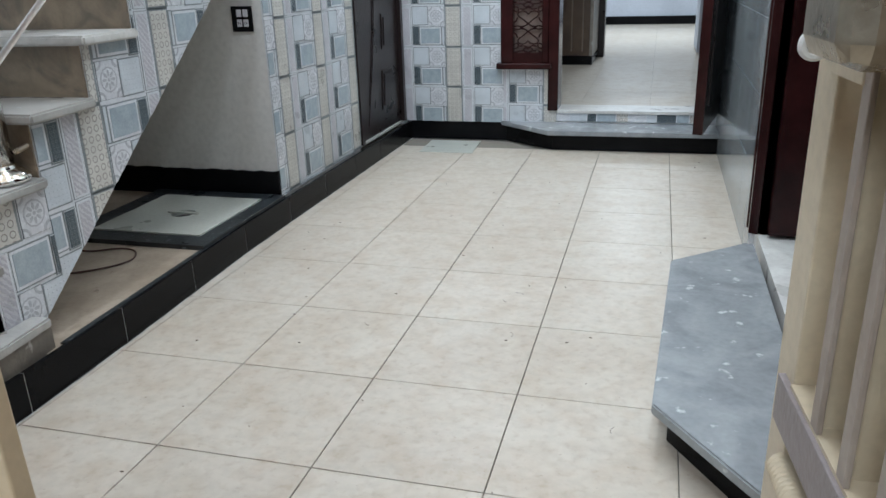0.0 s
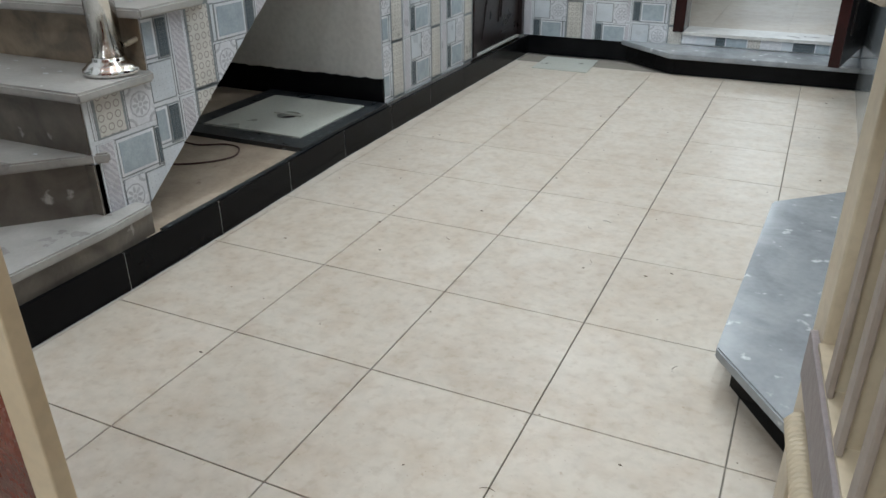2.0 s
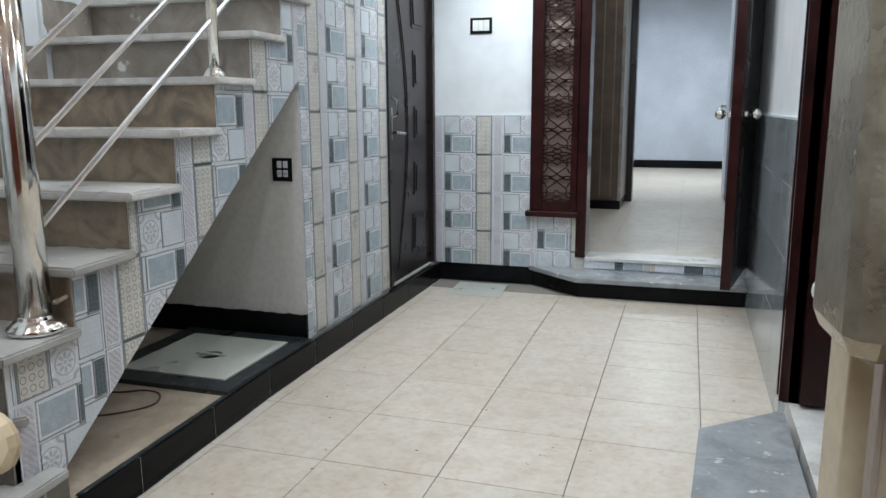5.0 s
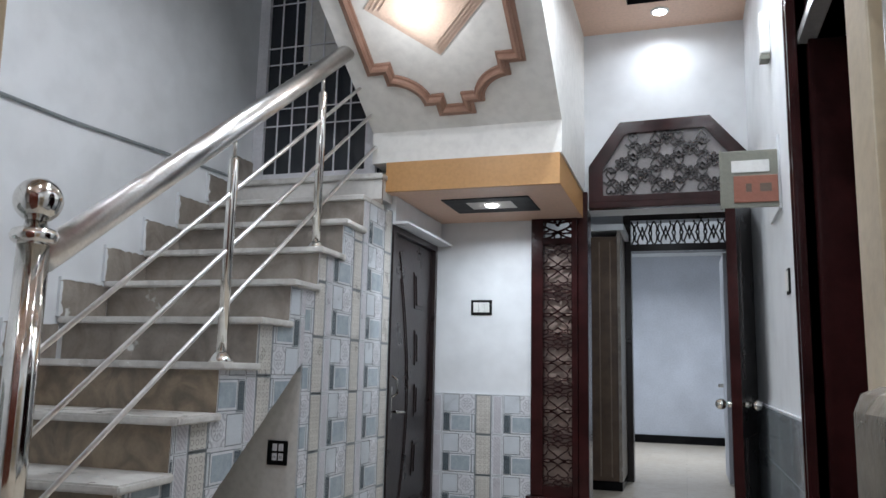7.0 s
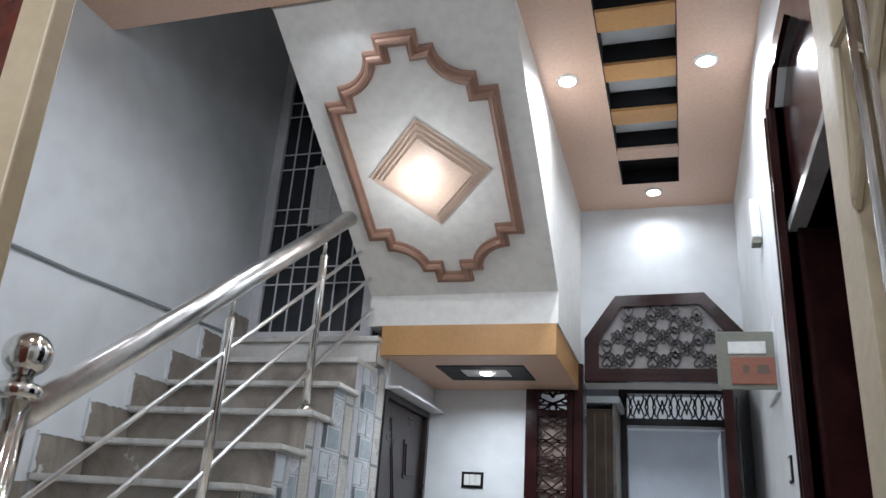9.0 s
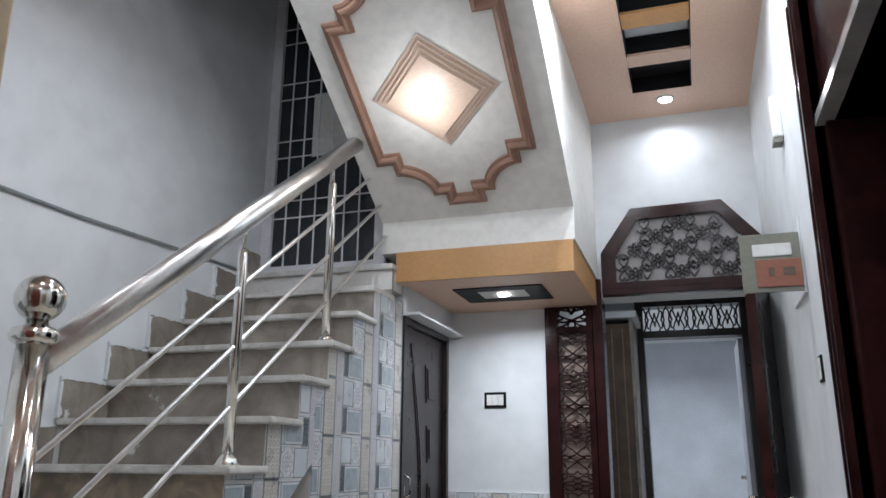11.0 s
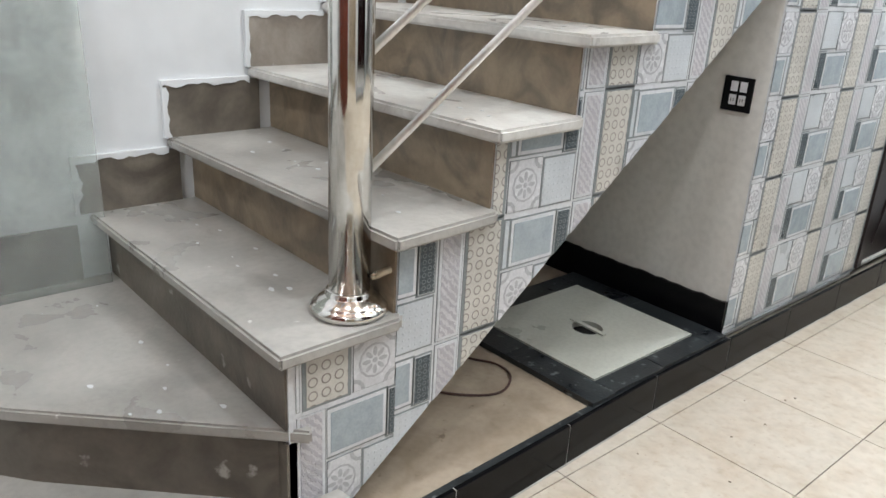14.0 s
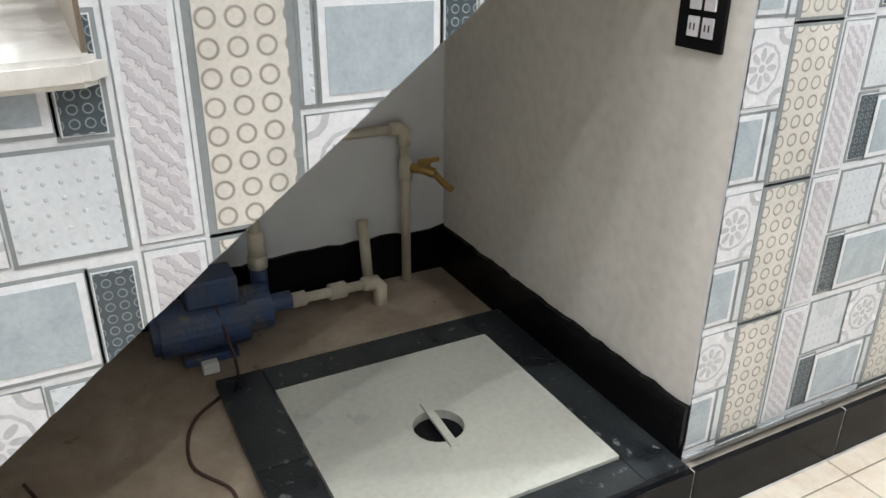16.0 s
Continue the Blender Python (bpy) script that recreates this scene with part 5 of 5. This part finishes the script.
# ---- gate ----
def gate():
    g = thing("gate_leaf", (1.77, -1.7, 0.0), "cream painted steel gate leaf with upright bars, standing open", "gate")
    x = 1.75
    n = 9
    part("end_stile", box(x, x + 0.04, -1.335, -1.268, 0.03, 2.45, 0.002), "cream", g)
    for i in range(n):
        y = -1.42 - i * 0.085
        part("bar_web", box(x + 0.002, x + 0.04, y - 0.003, y + 0.001, 0.613, 2.05), "cream", g)
        part("bar_edge", box(x - 0.004, x + 0.002, y - 0.018, y + 0.004, 0.613, 2.05, 0.0015), "taupe", g)
        part("back_plate", box(x + 0.034, x + 0.04, y + 0.003, y + 0.080, 0.613, 2.05), "cream", g)
    part("rail", box(x - 0.008, x + 0.045, -2.25, -1.30, 0.548, 0.608, 0.002), "mauve", g, "mauve grey flat rail")
    part("rail_top", box(x - 0.003, x + 0.045, -2.25, -1.336, 0.608, 0.613), "cream", g)
    part("rail", box(x - 0.004, x + 0.045, -2.25, -1.336, 2.05, 2.11, 0.002), "cream", g)
    part("rail", box(x - 0.004, x + 0.045, -2.25, -1.336, 0.03, 0.09, 0.002), "cream", g)
    bm = bmesh.new()
    rows = []
    for j in range(341):
        y, a = -1.336 - 0.90 * j / 340, j * 0.5
        rows.append([bm.verts.new((x - 0.004 + 0.0155 * math.cos(a + q), y, 0.508 + 0.0155 * math.sin(a + q))) for q in (0, math.pi / 2, math.pi, 3 * math.pi / 2)])
    for a, b in zip(rows, rows[1:]):
        for q in range(4):
            bm.faces.new((a[q], a[(q + 1) % 4], b[(q + 1) % 4], b[q]))
    part("twisted_bar", bm, "cream", g)
    for i in range(4):
        z = 0.115 + i * 0.093
        part("flat_slat", box(x + 0.004, x + 0.028, -2.25, -1.336, z, z + 0.050, 0.002), "cream", g)
    for i in range(6):
        y = -1.50 - i * 0.14
        part("back_strip", box(x + 0.030, x + 0.040, y, y + 0.03, 0.09, 0.548), "cream", g)
    part("triangle_plate", tube([(x + 0.0, -1.34, 1.86), (x + 0.0, -1.34, 1.66), (x + 0.0, -1.52, 1.86), (x + 0.0, -1.34, 1.86)], 0.006, 6), "cream", g)
    k = part("hasp_ring", tube([(x - 0.018 + 0.012 * math.cos(a), -1.31, 0.98 + 0.012 * math.sin(a)) for a in [2 * math.pi * i / 18 for i in range(18)]], 0.0045, 8, closed=True), "white", g, "cream hasp ring")
    part("hasp_plate", box(x - 0.006, x, -1.42, -1.33, 0.955, 1.0, 0.002), "cream", g)
    b = part("lock_box", box(x - 0.075, x - 0.004, -1.58, -1.46, 0.985, 1.265, 0.02), "steelworn", g, "worn polished steel lock box")
    part("bolt_bar", rod((x - 0.014, -1.44, 1.01), (x - 0.014, -1.44, 1.9), 0.007, 10), "chrome", g)
    turn = Matrix.Translation((1.75, -1.30, 0)) @ Matrix.Rotation(radians(5.5), 4, "Z") @ Matrix.Translation((-1.75, 1.30, 0))
    for o in g.children:
        o.data.transform(turn)
    h = thing("gate_leaf_wood", (0.8, -1.8, 0.0), "gate leaf of red brown panel in a cream painted frame", "gate")
    bm = box(1.128, 1.160, -1.815, -1.797, 0.03, 2.45, 0.002)
    for v in bm.verts:
        v.co.x += 0.010 - 0.022 * (v.co.z - 0.6)
    part("stile", bm, "cream2", h)
    part("panel", prism([(0.02, 0.05), (1.150, 0.05), (1.098, 2.45), (0.02, 2.45)], 1, -1.813, -1.80), "redwood", h)
    part("rail", box(0.02, 1.128, -1.82, -1.79, 0.03, 0.05), "cream", h)
    part("ring", tube([(1.168 + 0.018 * math.cos(a), -1.80, 0.955 + 0.016 * math.sin(a)) for a in [2 * math.pi * i / 18 for i in range(18)]], 0.007, 8, closed=True), "cream2", h, "cream hasp ring")
    # jambs of the gateway
    structure("gate_jamb_east", box(1.88, RW, -2.45, -2.36, 0.0, CZ), "wall", "plaster jamb by the gate")


gate()


# ---- bits lying about ----
def litter():
    r = random.Random(11)
    bm = bmesh.new()
    for i in range(70):
        x, y, k = r.uniform(0.1, 1.85), r.uniform(-1.6, 2.3), r.uniform(0.001, 0.0027)
        a = r.uniform(0, 3.1)
        pts = [(x + k * math.cos(a + t) * (2.2 if q % 2 else 0.9), y + k * math.sin(a + t)) for q, t in enumerate((0, 1.4, 2.9, 4.4))]
        prism(pts, 2, 0.0, 0.0018, bm)
    ob = part("floor_crumbs", bm, "wood")
    tagged(ob, "small dark crumbs and chips scattered on the floor tiles", "debris", kind="stuff")
    for i in range(7):
        hx, hy, a0 = r.uniform(0.5, 1.6), r.uniform(-1.3, 0.4), r.uniform(0, 6)
        pts = []
        for q in range(9):
            pts.append((hx, hy, 0.0012))
            hx += 0.004 * math.cos(a0 + q * 0.16)
            hy += 0.004 * math.sin(a0 + q * 0.16)
        h = thing("hair", (hx, hy, 0), "short dark curled hair lying on the floor tiles", "hair", "hairs on the floor")
        part("strand", tube(pts, 0.0006, 4), "wood", h)
    leaf = thing("leaf_crumb", (1.70, -1.057, 0), "crumpled dark bit of dry leaf on the floor tiles", "dry leaf")
    part("blade", prism([(1.694, -1.062), (1.704, -1.069), (1.713, -1.062), (1.708, -1.054), (1.712, -1.048), (1.701, -1.047)], 2, 0.0, 0.005), "wood", leaf)
    bm = bmesh.new()
    for k in range(0, 6):
        for i in range(9):
            x, y, q = r.uniform(-0.85, -0.1), tread_y(k) + r.uniform(0.03, 0.22), r.uniform(0.003, 0.010)
            if k == 0 and y - (-0.70) > 0.05:
                continue
            n = 7
            prism([(x + q * r.uniform(0.6, 1.3) * math.cos(6.283 * j / n), y + q * r.uniform(0.4, 0.8) * math.sin(6.283 * j / n)) for j in range(n)], 2, tread_z(k), tread_z(k) + 0.0008, bm)
    ob = part("plaster_spots", bm, "wall")
    tagged(ob, "small white plaster drips on the stair treads", "debris", kind="stuff")


litter()
